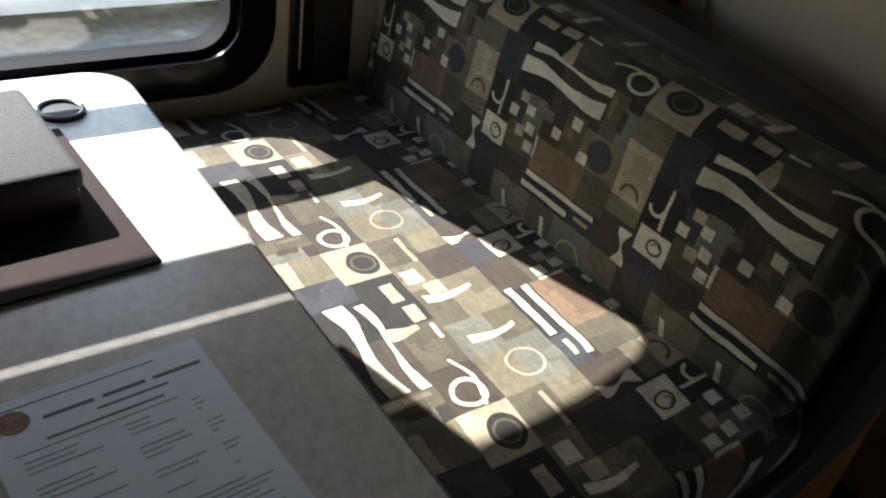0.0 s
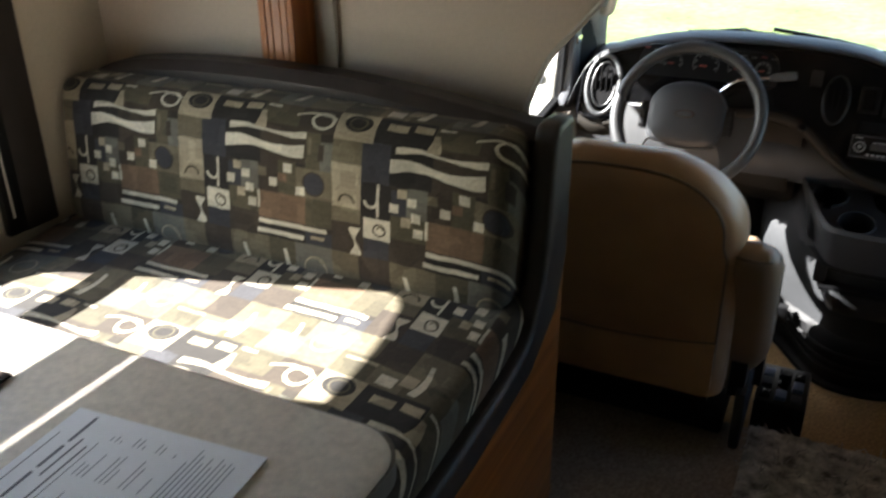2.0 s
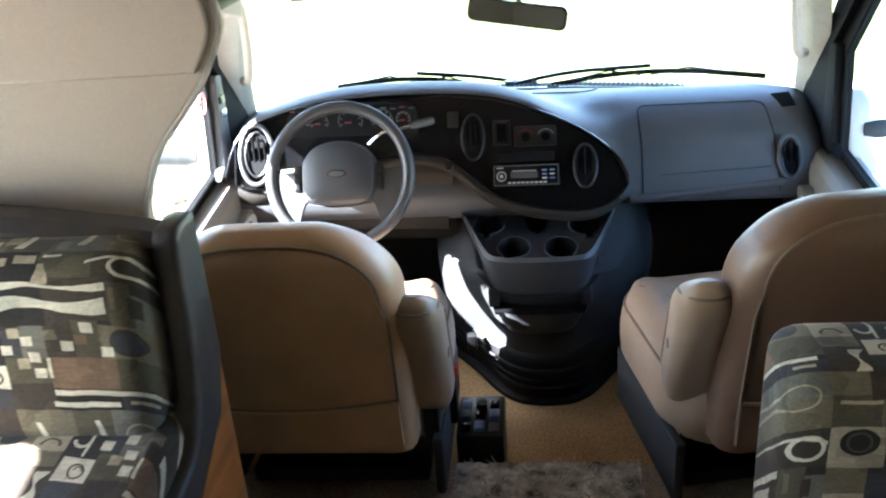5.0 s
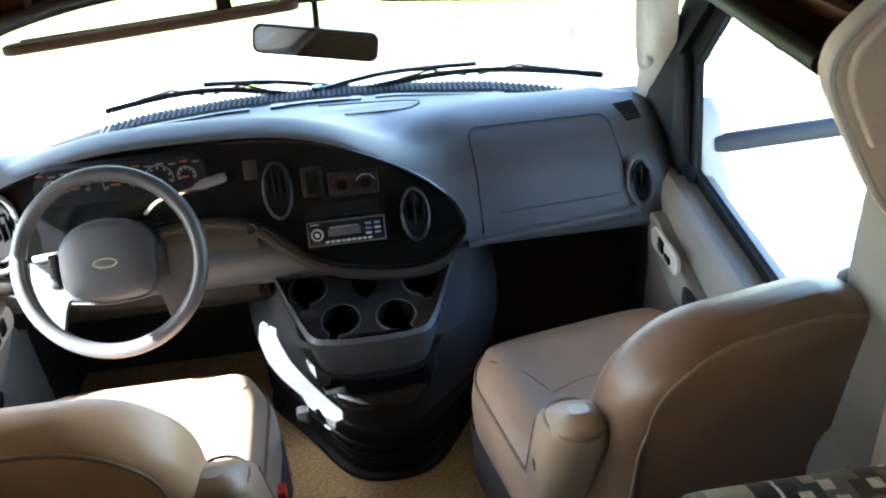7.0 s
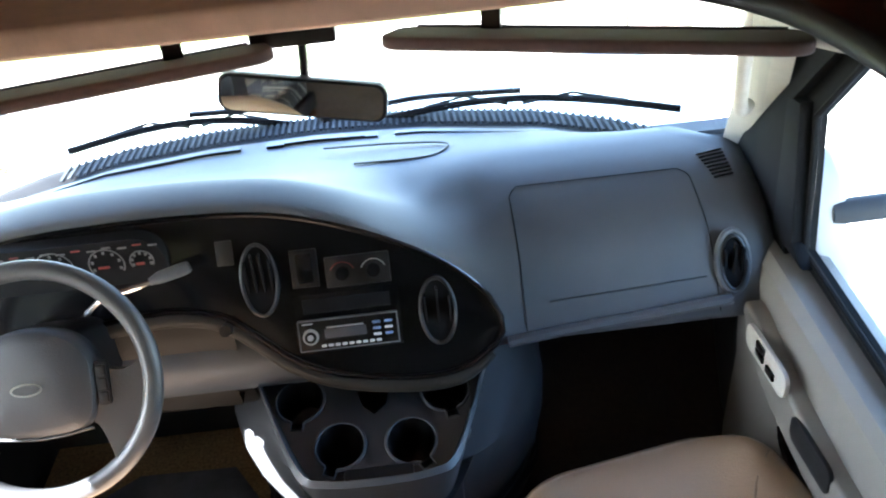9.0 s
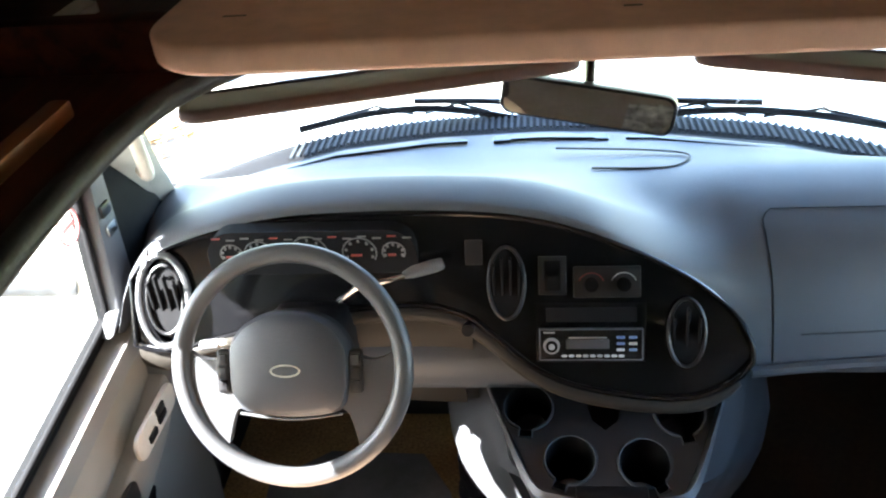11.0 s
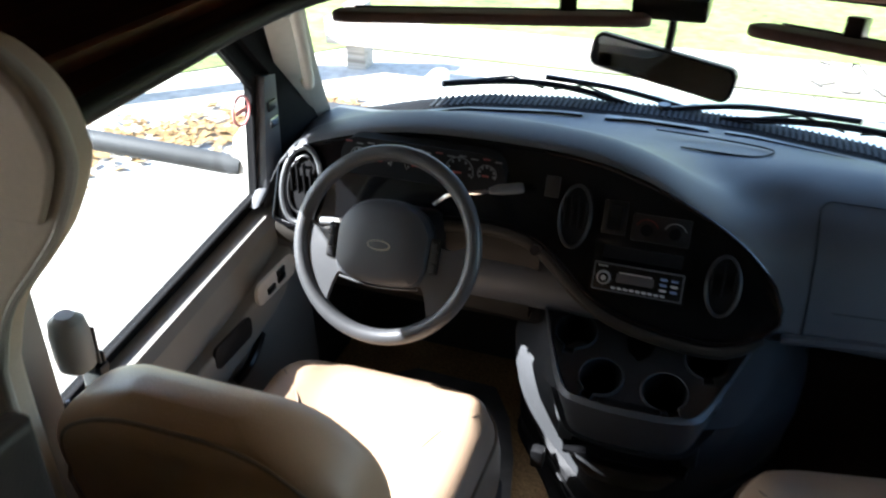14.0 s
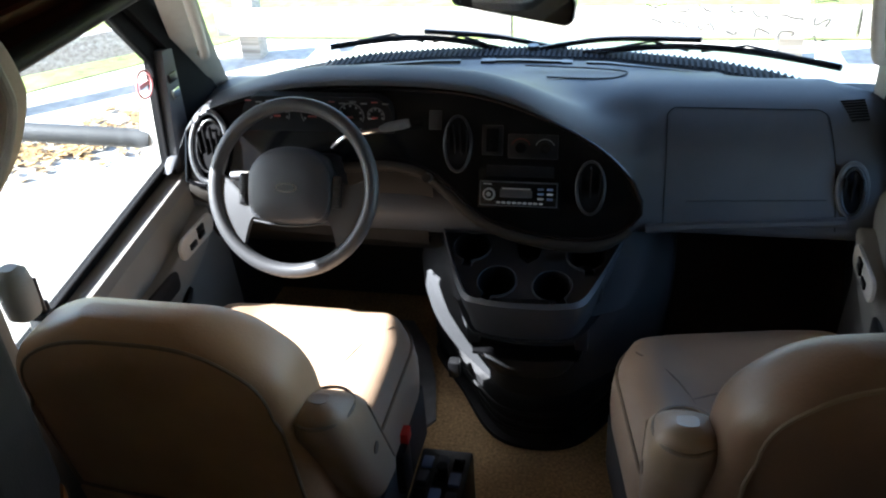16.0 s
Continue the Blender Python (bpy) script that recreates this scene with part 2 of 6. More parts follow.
    p.rect(0.300, 0.190, 0.007, 0.040, KHAKI)
    p.rect(0.322, 0.180, 0.012, 0.035, BROWN)
    return p.done()


M_FAB_BACK = tapestry("woven_tapestry", 0, 2, 0.19, -0.64)
M_FAB_SEAT = tapestry("woven_tapestry_seat", 0, 1, 0.049, 0.868)
M_FAB_SOFA = tapestry("woven_tapestry_sofa", 0, 2, 0.22, 0.12)
M_LEATHER = material("tan_leather", (0.32, 0.222, 0.145), 0.42, grain=0.10, scale=6, bump=0.25, bump_scale=260, stain=0.08, stain_scale=2.5)
M_LEATHER_BACK = material("tan_vinyl_seat_back", (0.46, 0.285, 0.16), 0.42, grain=0.08, scale=8, bump=0.2, bump_scale=220, stain=0.1, stain_scale=2)
M_PIPING = material("brown_piping", (0.12, 0.085, 0.06), 0.55, grain=0.1)
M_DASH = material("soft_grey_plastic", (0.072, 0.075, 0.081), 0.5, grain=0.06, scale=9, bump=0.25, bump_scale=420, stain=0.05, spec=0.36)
# Dash plastic at half tone; on the engine cover this stands in for shade
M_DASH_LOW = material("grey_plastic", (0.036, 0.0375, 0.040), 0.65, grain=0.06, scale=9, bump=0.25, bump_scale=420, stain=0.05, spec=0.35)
M_BEIGE_PL = material("warm_grey_plastic", (0.195, 0.184, 0.165), 0.5, grain=0.06, scale=8, bump=0.2, bump_scale=350, stain=0.05)
M_BLACK_PL = material("black_plastic", (0.005, 0.005, 0.0055), 0.3, grain=0.15, scale=20, bump=0.15, bump_scale=400)
M_BEZEL = material("dark_bezel_plastic", (0.0035, 0.0035, 0.004), 0.14, grain=0.15, scale=15, stain=0.1, bump=0.06, bump_scale=300, spec=0.22)
M_RUBBER = material("black_rubber", (0.009, 0.009, 0.0095), 0.55, grain=0.2, scale=30, bump=0.2, bump_scale=150, spec=0.35)
M_CHROME = material("chrome", (0.75, 0.76, 0.78), 0.15, 1.0, grain=0.05)
M_SILVER = material("silver_paint", (0.45, 0.46, 0.48), 0.35, 0.6, grain=0.05)
M_STEER = material("grey_steering_leather", (0.043, 0.044, 0.046), 0.42, grain=0.08, scale=14, bump=0.2, bump_scale=380)
M_STEER_HUB = material("grey_airbag_cover", (0.027, 0.029, 0.033), 0.5, grain=0.06, scale=14, bump=0.3, bump_scale=420)
M_CARPET_TAN = material("tan_carpet", (0.48, 0.33, 0.17), 0.95, grain=0.35, scale=130, bump=0.9, bump_scale=330, stain=0.18, stain_scale=5, spec=0.1)
M_CARPET_BROWN = material("taupe_carpet", (0.38, 0.32, 0.26), 0.95, grain=0.3, scale=150, bump=0.9, bump_scale=320, stain=0.12, stain_scale=4, spec=0.1)
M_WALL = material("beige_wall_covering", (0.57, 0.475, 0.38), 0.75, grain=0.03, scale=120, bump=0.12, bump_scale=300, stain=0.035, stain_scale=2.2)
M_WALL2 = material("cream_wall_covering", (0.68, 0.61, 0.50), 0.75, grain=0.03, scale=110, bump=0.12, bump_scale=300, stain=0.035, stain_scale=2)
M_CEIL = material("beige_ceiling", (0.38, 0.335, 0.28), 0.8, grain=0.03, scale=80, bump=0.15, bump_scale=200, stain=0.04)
M_BOARD = material("stained_beige_board", (0.70, 0.44, 0.32), 0.7, grain=0.06, scale=40, bump=0.15, bump_scale=220, stain=0.12, stain_scale=5)
M_VINYL = material("dark_brown_vinyl", (0.036, 0.029, 0.026), 0.5, grain=0.15, scale=25, bump=0.3, bump_scale=250, stain=0.12)
M_OAK = wood_material("orange_oak", (0.27, 0.085, 0.018), (0.50, 0.19, 0.05), "z")
M_OAK_Y = wood_material("orange_oak_long", (0.27, 0.085, 0.018), (0.50, 0.19, 0.05), "y")
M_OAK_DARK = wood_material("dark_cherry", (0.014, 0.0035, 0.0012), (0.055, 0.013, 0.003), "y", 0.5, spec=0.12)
M_LAMINATE = material("speckled_laminate", (0.68, 0.62, 0.54), 0.32, grain=0.12, scale=90, stain=0.06, stain_scale=14, bump=0.04, bump_scale=120)
M_TABLE_EDGE = material("grey_table_edging", (0.17, 0.155, 0.14), 0.5, grain=0.1)
M_CASE = material("charcoal_cloth_case", (0.045, 0.045, 0.042), 0.85, grain=0.3, scale=350, bump=0.6, bump_scale=700)
M_CASE_EDGE = material("dark_red_binding", (0.05, 0.014, 0.018), 0.5, grain=0.2)
M_PAPER = material("white_paper", (0.86, 0.88, 0.92), 0.8, grain=0.015, scale=60, stain=0.02)
M_INK = material("grey_print", (0.19, 0.20, 0.24), 0.8, grain=0.1)
M_INK_PALE = material("pale_grey_print", (0.42, 0.44, 0.50), 0.8, grain=0.1)
M_EMBLEM = material("orange_brown_print", (0.24, 0.12, 0.06), 0.7, grain=0.25, scale=200)
M_GLASS = glass_material("clear_glass")
M_MIRROR = material("mirror_glass", (0.85, 0.87, 0.88), 0.03, 1.0)
M_PILLAR = material("pale_grey_trim", (0.50, 0.47, 0.42), 0.6, grain=0.05, bump=0.1, stain=0.05)
M_HEADLINER = material("grey_headliner", (0.34, 0.31, 0.28), 0.9, grain=0.08, scale=150, bump=0.3, bump_scale=400)
M_VISOR = material("taupe_visor_cloth", (0.058, 0.034, 0.029), 0.85, grain=0.08, scale=120, bump=0.2, bump_scale=300)
M_CAR_PAINT = material("white_car_paint", (0.78, 0.78, 0.76), 0.2, grain=0.02, scale=5, coat=0.5, stain=0.03)
M_DIAL = material("white_gauge_print", (0.42, 0.42, 0.41), 0.5, grain=0.05)
M_RADIO = material("radio_face", (0.005, 0.005, 0.0055), 0.25, 0.0, grain=0.08, scale=60)
M_BLUE_BTN = material("blue_grey_button", (0.12, 0.18, 0.33), 0.4, grain=0.05)
M_RED = material("red_plastic", (0.60, 0.03, 0.02), 0.4, grain=0.05)
M_BELT = material("grey_webbing", (0.13, 0.12, 0.11), 0.8, grain=0.2, scale=200, bump=0.4, bump_scale=500)
M_DECAL = material("white_paint_marker", (0.75, 0.76, 0.78), 0.7, grain=0.1, scale=90)

M_BUNK = material("dark_brown_lining", (0.035, 0.024, 0.019), 0.9, grain=0.2, scale=80, bump=0.3, bump_scale=200, stain=0.1)
# Orange oak at about a third of its tone, to hold the bunk's shade
M_BEAD = wood_material("shaded_oak_bead", (0.10, 0.032, 0.008), (0.19, 0.07, 0.018), "y", 0.4)
# Warm grey trim set near black: shade under the instruments is in the colour
M_KNEE = material("warm_plastic_shaded", (0.021, 0.018, 0.014), 0.6, grain=0.06, scale=8, bump=0.2, bump_scale=350, stain=0.06, spec=0.22)
M_CONSOLE = material("dark_grey_console_plastic", (0.045, 0.047, 0.050), 0.45, grain=0.06, scale=9, bump=0.25, bump_scale=420, stain=0.05)
M_SEAM = material("leather_seam", (0.19, 0.135, 0.09), 0.6, grain=0.1)
M_GAUGE = material("dim_gauge_print", (0.10, 0.10, 0.10), 0.5, grain=0.05)
M_GAUGE_RED = material("dim_red_gauge_print", (0.20, 0.02, 0.012), 0.5, grain=0.05)
# The driver's tan vinyl darkened; the passenger side's shade is in its colour
M_LEATHER_BACK_SHADE = material("tan_vinyl_seat_back_shaded", (0.155, 0.090, 0.054), 0.42, grain=0.08, scale=8, bump=0.2, bump_scale=220, stain=0.1, stain_scale=2)
M_SEAL = material("matt_black_seal", (0.004, 0.004, 0.0045), 0.85, grain=0.2, scale=40, spec=0.15)
M_VENT = material("satin_vent_rim", (0.011, 0.011, 0.012), 0.35, grain=0.1, scale=30)
M_STICKER = material("faded_red_print", (0.70, 0.25, 0.25), 0.6, grain=0.1, scale=60)


# ---- building helpers ----
def thing(name, at, label, category, group="", kind=""):
    ob = new(name)
    ob.empty_display_size = 0.1
    ob.location = at
    return tagged(ob, label, category, group, kind)


def mesh_object(name, bm, mat, angle=40):
    me = bpy.data.meshes.new(name)
    bm.normal_update()
    bm.to_mesh(me)
    bm.free()
    for f in me.polygons:
        f.use_smooth = True
    me.set_sharp_from_angle(angle=radians(angle))
    me.materials.append(mat)
    return new(name, me)


def part(name, bm, mat, parent, label="", angle=40):
    """One mesh, in world coordinates, under a thing or a part."""
    ob = mesh_object(name, bm, mat, angle)
    ob.parent = parent
    at = parent.matrix_world.translation if parent.parent else parent.location
    if parent.type == "EMPTY":
        ob.matrix_parent_inverse = Matrix.Translation(parent.location).inverted()
    return tagged(ob, label)


def single(name, bm, mat, label, category, kind="", group="", angle=40):
    return tagged(mesh_object(name, bm, mat, angle), label, category, group, kind)


def box(x0, x1, y0, y1, z0, z1, bevel=0.0, seg=2, bm=None, m=None):
    own = bmesh.new()
    bmesh.ops.create_cube(own, size=1)
    for v in own.verts:
        v.co = Vector(((x0 + x1) / 2 + v.co.x * (x1 - x0), (y0 + y1) / 2 + v.co.y * (y1 - y0), (z0 + z1) / 2 + v.co.z * (z1 - z0)))
    if bevel:
        bmesh.ops.bevel(own, geom=own.edges[:], offset=bevel, segments=seg, affect="EDGES", profile=0.6)
    if m is not None:
        own.transform(m)
    return merge(bm, own)


def merge(bm, own):
    if bm is None:
        return own
    me = bpy.data.meshes.new("tmp")
    own.to_mesh(me)
    own.free()
    bm.from_mesh(me)
    bpy.data.meshes.remove(me)
    return bm


def loft(rings, closed=True, cap=True, bm=None):
    """Skin through rings of points, all of one length."""
    bm = bm or bmesh.new()
    rows = [[bm.verts.new(p) for p in r] for r in rings]
    n = len(rows[0])
    for a, b in zip(rows, rows[1:]):
        for i in range(n if closed else n - 1):
            j = (i + 1) % n
            bm.faces.new((a[i], a[j], b[j], b[i]))
    if cap and closed:
        bm.faces.new(rows[0][::-1])
        bm.faces.new(rows[-1])
    bmesh.ops.recalc_face_normals(bm, faces=bm.faces)
    return bm


def tube(points, r, n=10, cap=True, bm=None, closed=False):
    """A round bar along points; r: a radius, or one per point."""
    pts = [Vector(p) for p in points]
    rs = r if isinstance(r, (list, tuple)) else [r] * len(pts)
    rings, side = [], None
    for i, p in enumerate(pts):
        a = pts[i - 1] if (i or closed) else p
        b = pts[(i + 1) % len(pts)] if (i < len(pts) - 1 or closed) else p
        d = (b - a).normalized()
        ref = Vector((0, 0, 1)) if abs(d.z) < 0.9 else Vector((0, 1, 0))
        side = d.cross(ref).normalized() if side is None else (side - d * side.dot(d)).normalized()
        up = side.cross(d)
        rings.append([p + rs[i] * (math.cos(t) * side + math.sin(t) * up) for t in (k * math.tau / n for k in range(n))])
    if closed:
        rings.append(rings[0])
        return loft(rings, True, False, bm)
    return loft(rings, True, cap, bm)


def prism(outline, axis, lo, hi, bevel=0.0, seg=2, bm=None):
    """A plate: a 2D outline pushed along one axis. The outline gives the two other axes in the order x, y, z."""
    own = bmesh.new()

    def at(p, d):
        return Vector({"x": (d, p[0], p[1]), "y": (p[0], d, p[1]), "z": (p[0], p[1], d)}[axis])

    lower = [own.verts.new(at(p, lo)) for p in outline]
    upper = [own.verts.new(at(p, hi)) for p in outline]
    a, b = own.faces.new(lower), own.faces.new(upper)
    rim = []
    for i in range(len(outline)):
        j = (i + 1) % len(outline)
        own.faces.new((lower[i], lower[j], upper[j], upper[i]))
    bmesh.ops.recalc_face_normals(own, faces=own.faces)
    if bevel:
        rim = list(a.edges) + list(b.edges)
        bmesh.ops.bevel(own, geom=rim, offset=bevel, segments=seg, affect="EDGES", profile=0.6)
    return merge(bm, own)


def plate_with_hole(outline, hole, axis, lo, hi):
    """A wall plate between an outer outline and a hole of the same number of points."""
    def at(p, d):
        return Vector({"x": (d, p[0], p[1]), "y": (p[0], d, p[1]), "z": (p[0], p[1], d)}[axis])

    n = len(outline)
    rings = [[at(p, lo) for p in outline], [at(p, hi) for p in outline], [at(p, hi) for p in hole], [at(p, lo) for p in hole]]
    return loft(rings + [rings[0]], True, False)


def rounded(x0, x1, y0, y1, r, n=6):
    """A rounded rectangle, anticlockwise from its lower right corner."""
    pts = []
    for cx, cy, a0 in ((x1 - r, y0 + r, -90), (x1 - r, y1 - r, 0), (x0 + r, y1 - r, 90), (x0 + r, y0 + r, 180)):
        for k in range(n + 1):
            a = radians(a0 + 90 * k / n)
            pts.append((cx + r * math.cos(a), cy + r * math.sin(a)))
    return pts


def around(x0, x1, y0, y1, pts):
    """Points on a plain rectangle facing those of a rounded one inside it."""
    cx = (min(p[0] for p in pts) + max(p[0] for p in pts)) / 2
    cy = (min(p[1] for p in pts) + max(p[1] for p in pts)) / 2
    hx = (max(p[0] for p in pts) - min(p[0] for p in pts)) / 2
    hy = (max(p[1] for p in pts) - min(p[1] for p in pts)) / 2
    out = []
    for x, y in pts:
        u, v = (x - cx) / hx, (y - cy) / hy
        s = 1 / max(abs(u), abs(v))
        u, v = u * s, v * s
        out.append((x1 if u > 0.999 else x0 if u < -0.999 else cx + u * hx, y1 if v > 0.999 else y0 if v < -0.999 else cy + v * hy))
    step = len(pts) // 4
    for i, corner in enumerate(((x1, y0), (x1, y1), (x0, y1), (x0, y0))):
        out[i * step + step // 2] = corner
    return out


def smooth(points, steps=6):
    """A soft curve through points of any dimension."""
    pts = [np.array(p, float) for p in points]
    out = []
    for i in range(len(pts) - 1):
        p0, p1, p2, p3 = pts[max(i - 1, 0)], pts[i], pts[i + 1], pts[min(i + 2, len(pts) - 1)]
        for k in range(steps):
            t = k / steps
            out.append(tuple(0.5 * (2 * p1 + (p2 - p0) * t + (2 * p0 - 5 * p1 + 4 * p2 - p3) * t * t + (3 * p1 - p0 - 3 * p2 + p3) * t ** 3)))
    return out + [tuple(pts[-1])]


def disc(centre, normal, r, depth, n=24, bm=None, squash=1.0):
    m = Vector(normal).to_track_quat("Z", "Y").to_matrix().to_4x4()
    m.translation = Vector(centre)
    own = bmesh.new()
    bmesh.ops.create_cone(own, segments=n, radius1=r, radius2=r * 0.97, depth=depth, cap_ends=True)
    own.transform(m @ Matrix.Diagonal((1, squash, 1, 1)))
    return merge(bm, own)


def lerp(x, table):
    return float(np.interp(x, [a for a, _ in table], [b for _, b in table]))


# ---- the setting: floors, walls, ceilings ----
FLOOR = 0.11          # coach floor above the cab floor
SLIDE = -1.62         # inner face of the slide-out's window wall
single("cab_floor", box(-0.95, 0.95, 0.4, 1.75, -0.06, 0.0), M_CARPET_TAN, "worn tan carpet on the cab floor", "floor", "structure")
single("coach_floor", box(-1.18, 1.18, -4.2, 0.56, -0.06, FLOOR, 0.012), M_CARPET_BROWN, "taupe carpet on the raised coach floor", "floor", "structure")
single("slide_floor", box(-1.68, -1.18, -2.0, 0.2, -0.06, FLOOR - 0.004), M_CARPET_BROWN, "taupe carpet under the dinette", "floor", "structure")

WIN = rounded(-1.24, -0.30, 0.72, 1.36, 0.085)
single("wall_slide", plate_with_hole(around(-2.0, 0.2, FLOOR, 2.1, WIN), WIN, "x", SLIDE - 0.06, SLIDE), M_WALL2, "cream wall covering round the dinette window", "wall", "structure")
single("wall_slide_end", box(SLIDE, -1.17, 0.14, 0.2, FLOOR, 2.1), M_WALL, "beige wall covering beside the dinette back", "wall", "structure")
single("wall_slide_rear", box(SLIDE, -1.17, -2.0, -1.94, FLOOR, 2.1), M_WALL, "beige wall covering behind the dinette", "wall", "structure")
single("wall_left", box(-1.23, -1.17, -4.2, -1.94, FLOOR, 2.1), M_WALL2, "cream covered coach wall", "wall", "structure")
single("wall_right", box(1.15, 1.21, -4.2, 0.3, FLOOR, 2.1), M_WALL2, "cream covered coach wall", "wall", "structure")
single("wall_rear", box(-1.23, 1.21, -4.26, -4.2, FLOOR, 2.1), M_WALL2, "cream covered rear wall", "wall", "structure")
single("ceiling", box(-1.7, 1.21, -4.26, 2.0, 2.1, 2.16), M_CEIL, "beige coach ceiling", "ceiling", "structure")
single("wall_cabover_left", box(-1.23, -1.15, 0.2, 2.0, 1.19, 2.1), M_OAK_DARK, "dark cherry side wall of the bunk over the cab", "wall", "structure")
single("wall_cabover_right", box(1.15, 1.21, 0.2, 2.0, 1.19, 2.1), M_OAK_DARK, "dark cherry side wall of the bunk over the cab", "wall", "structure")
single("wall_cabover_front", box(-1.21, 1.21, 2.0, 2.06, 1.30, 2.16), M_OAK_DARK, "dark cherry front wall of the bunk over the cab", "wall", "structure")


def bulkhead(side):
    """The panel beside the cab opening, with its rounded lobe. side: -1 driver, 1 passenger."""
    wide = 1.15
    up = 0.02 if side > 0 else 0.0
    edge = smooth([(0.645, FLOOR), (0.632, 0.60), (0.634, 0.90), (0.622, 0.97), (0.588, 1.045), (0.53, 1.112), (0.486, 1.166 + up), (0.450, 1.232 + up), (0.446, 1.268 + up),
                   (0.462, 1.318), (0.51, 1.356), (0.58, 1.367)], 5)
    if side > 0:
        edge = [(a + 0.160, z) for a, z in edge]
    pts = [(side * a, z) for a, z in edge] + [(side * wide, 1.365), (side * wide, FLOOR)]
    root = thing("bulkhead_panel", (side * 0.9, 0.25, FLOOR), "beige covered panel with a rounded lobe beside the cab opening", "panel", "bulkhead panels")
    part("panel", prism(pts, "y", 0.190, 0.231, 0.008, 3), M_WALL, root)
    band = [(side * a, z) for a, z in edge if z > 1.175]
    band += [(side * 1.05, 1.362), (side * 1.05, 1.176)]
    part("upper_panel", prism([(a + side * 0.012 if abs(a) < 0.9 else a, z) for a, z in band], "y", 0.177, 0.1895, 0.005, 3), M_WALL, root, "overlapping upper strip of beige covering")
    part("edge_trim", tube([(side * (a - 0.001), 0.196, z) for a, z in edge], 0.006, 8), M_PILLAR, root, "cream edge piping")
    return root


bulkhead(-1)
bulkhead(1)
strip = thing("corner_moulding", (-1.03, 0.22, FLOOR), "thin cream moulding beside the oak trim", "trim", kind="structure")
part("moulding", box(-1.062, -1.03, 0.176, 0.1895, FLOOR, 1.172, 0.004), M_PILLAR, strip)
trim = thing("oak_trim", (-1.12, 0.12, FLOOR), "orange oak upright trim at the slide-out corner", "trim", kind="structure")
part("board", box(-1.168, -1.085, 0.115, 0.235, FLOOR, 2.05, 0.006), M_OAK, trim)
for x in (-1.152, -1.137, -1.116, -1.101):
    part("bead", tube([(x, 0.115, FLOOR + 0.01), (x, 0.115, 2.04)], 0.003, 6), M_OAK, trim)

# stickers on the end wall of the slide-out
for x, z, w, h, red in ((-1.56, 1.10, 0.10, 0.05, True), (-1.29, 1.30, 0.10, 0.06, False)):
    st = thing("wall_label", (x + w / 2, 0.14, z), "small printed white notice stuck to the wall", "label", "wall labels")
    part("sheet", box(x, x + w, 0.137, 0.1395, z, z + h), M_PAPER, st)
    for k in range(4):
        part("line", box(x + 0.008, x + w - 0.012 - 0.01 * (k % 2), 0.136, 0.1368, z + h * (0.16 + 0.2 * k), z + h * (0.26 + 0.2 * k)),
             M_RED if red and k == 3 else M_INK_PALE, st)


# ---- dinette: window, bench, table ----
win = thing("window_1", (SLIDE, -0.77, 0.72), "black-framed dinette window with rounded corners", "window", kind="structure")
part("window_frame", plate_with_hole(rounded(-1.29, -0.25, 0.67, 1.41, 0.12), rounded(-1.225, -0.315, 0.735, 1.345, 0.075), "x", SLIDE - 0.045, SLIDE + 0.022), M_BEZEL, win, "glossy black frame")
part("inner_seal", plate_with_hole(rounded(-1.235, -0.305, 0.725, 1.355, 0.08), rounded(-1.213, -0.327, 0.747, 1.333, 0.065), "x", SLIDE - 0.05, SLIDE - 0.002), M_SEAL, win)
part("crossbar", box(SLIDE - 0.05, SLIDE - 0.01, -1.23, -0.31, 0.885, 0.925, 0.005), M_BLACK_PL, win)
pane = part("pane", box(SLIDE - 0.034, SLIDE - 0.030, -1.22, -0.32, 0.74, 1.34), M_GLASS, win)
pane.visible_shadow = False
# Unseen; added so that its edge and slit shape the sun on the table
blind = thing("roller_blind", (SLIDE, -0.95, 1.25), "unseen dark blind added to part shade the dinette window", "blind")
part("cloth", box(SLIDE - 0.022, SLIDE - 0.018, -1.22, -0.66, 1.250, 1.36), M_VINYL, blind)
part("bottom_rail", box(SLIDE - 0.026, SLIDE - 0.014, -1.22, -0.66, 1.165, 1.243, 0.002), M_VINYL, blind)
shade = thing("blind_track", (SLIDE, -0.16, 0.66), "black upright blind track beside the dinette window", "blind track")
part("track", box(SLIDE, SLIDE + 0.02, -0.215, -0.17, 0.66, 1.5, 0.005), M_BLACK_PL, shade)
part("panel", box(SLIDE, SLIDE + 0.012, -0.168, -0.085, 0.655, 1.5, 0.004), M_VINYL, shade)
part("cord", tube([(SLIDE + 0.024, -0.20, 0.70), (SLIDE + 0.024, -0.20, 1.5)], 0.0025, 6), M_PILLAR, shade, "thin pale cord")

bench = thing("dinette_bench", (-1.08, -0.25, FLOOR), "dinette bench in dark patterned tapestry with oak base", "bench")


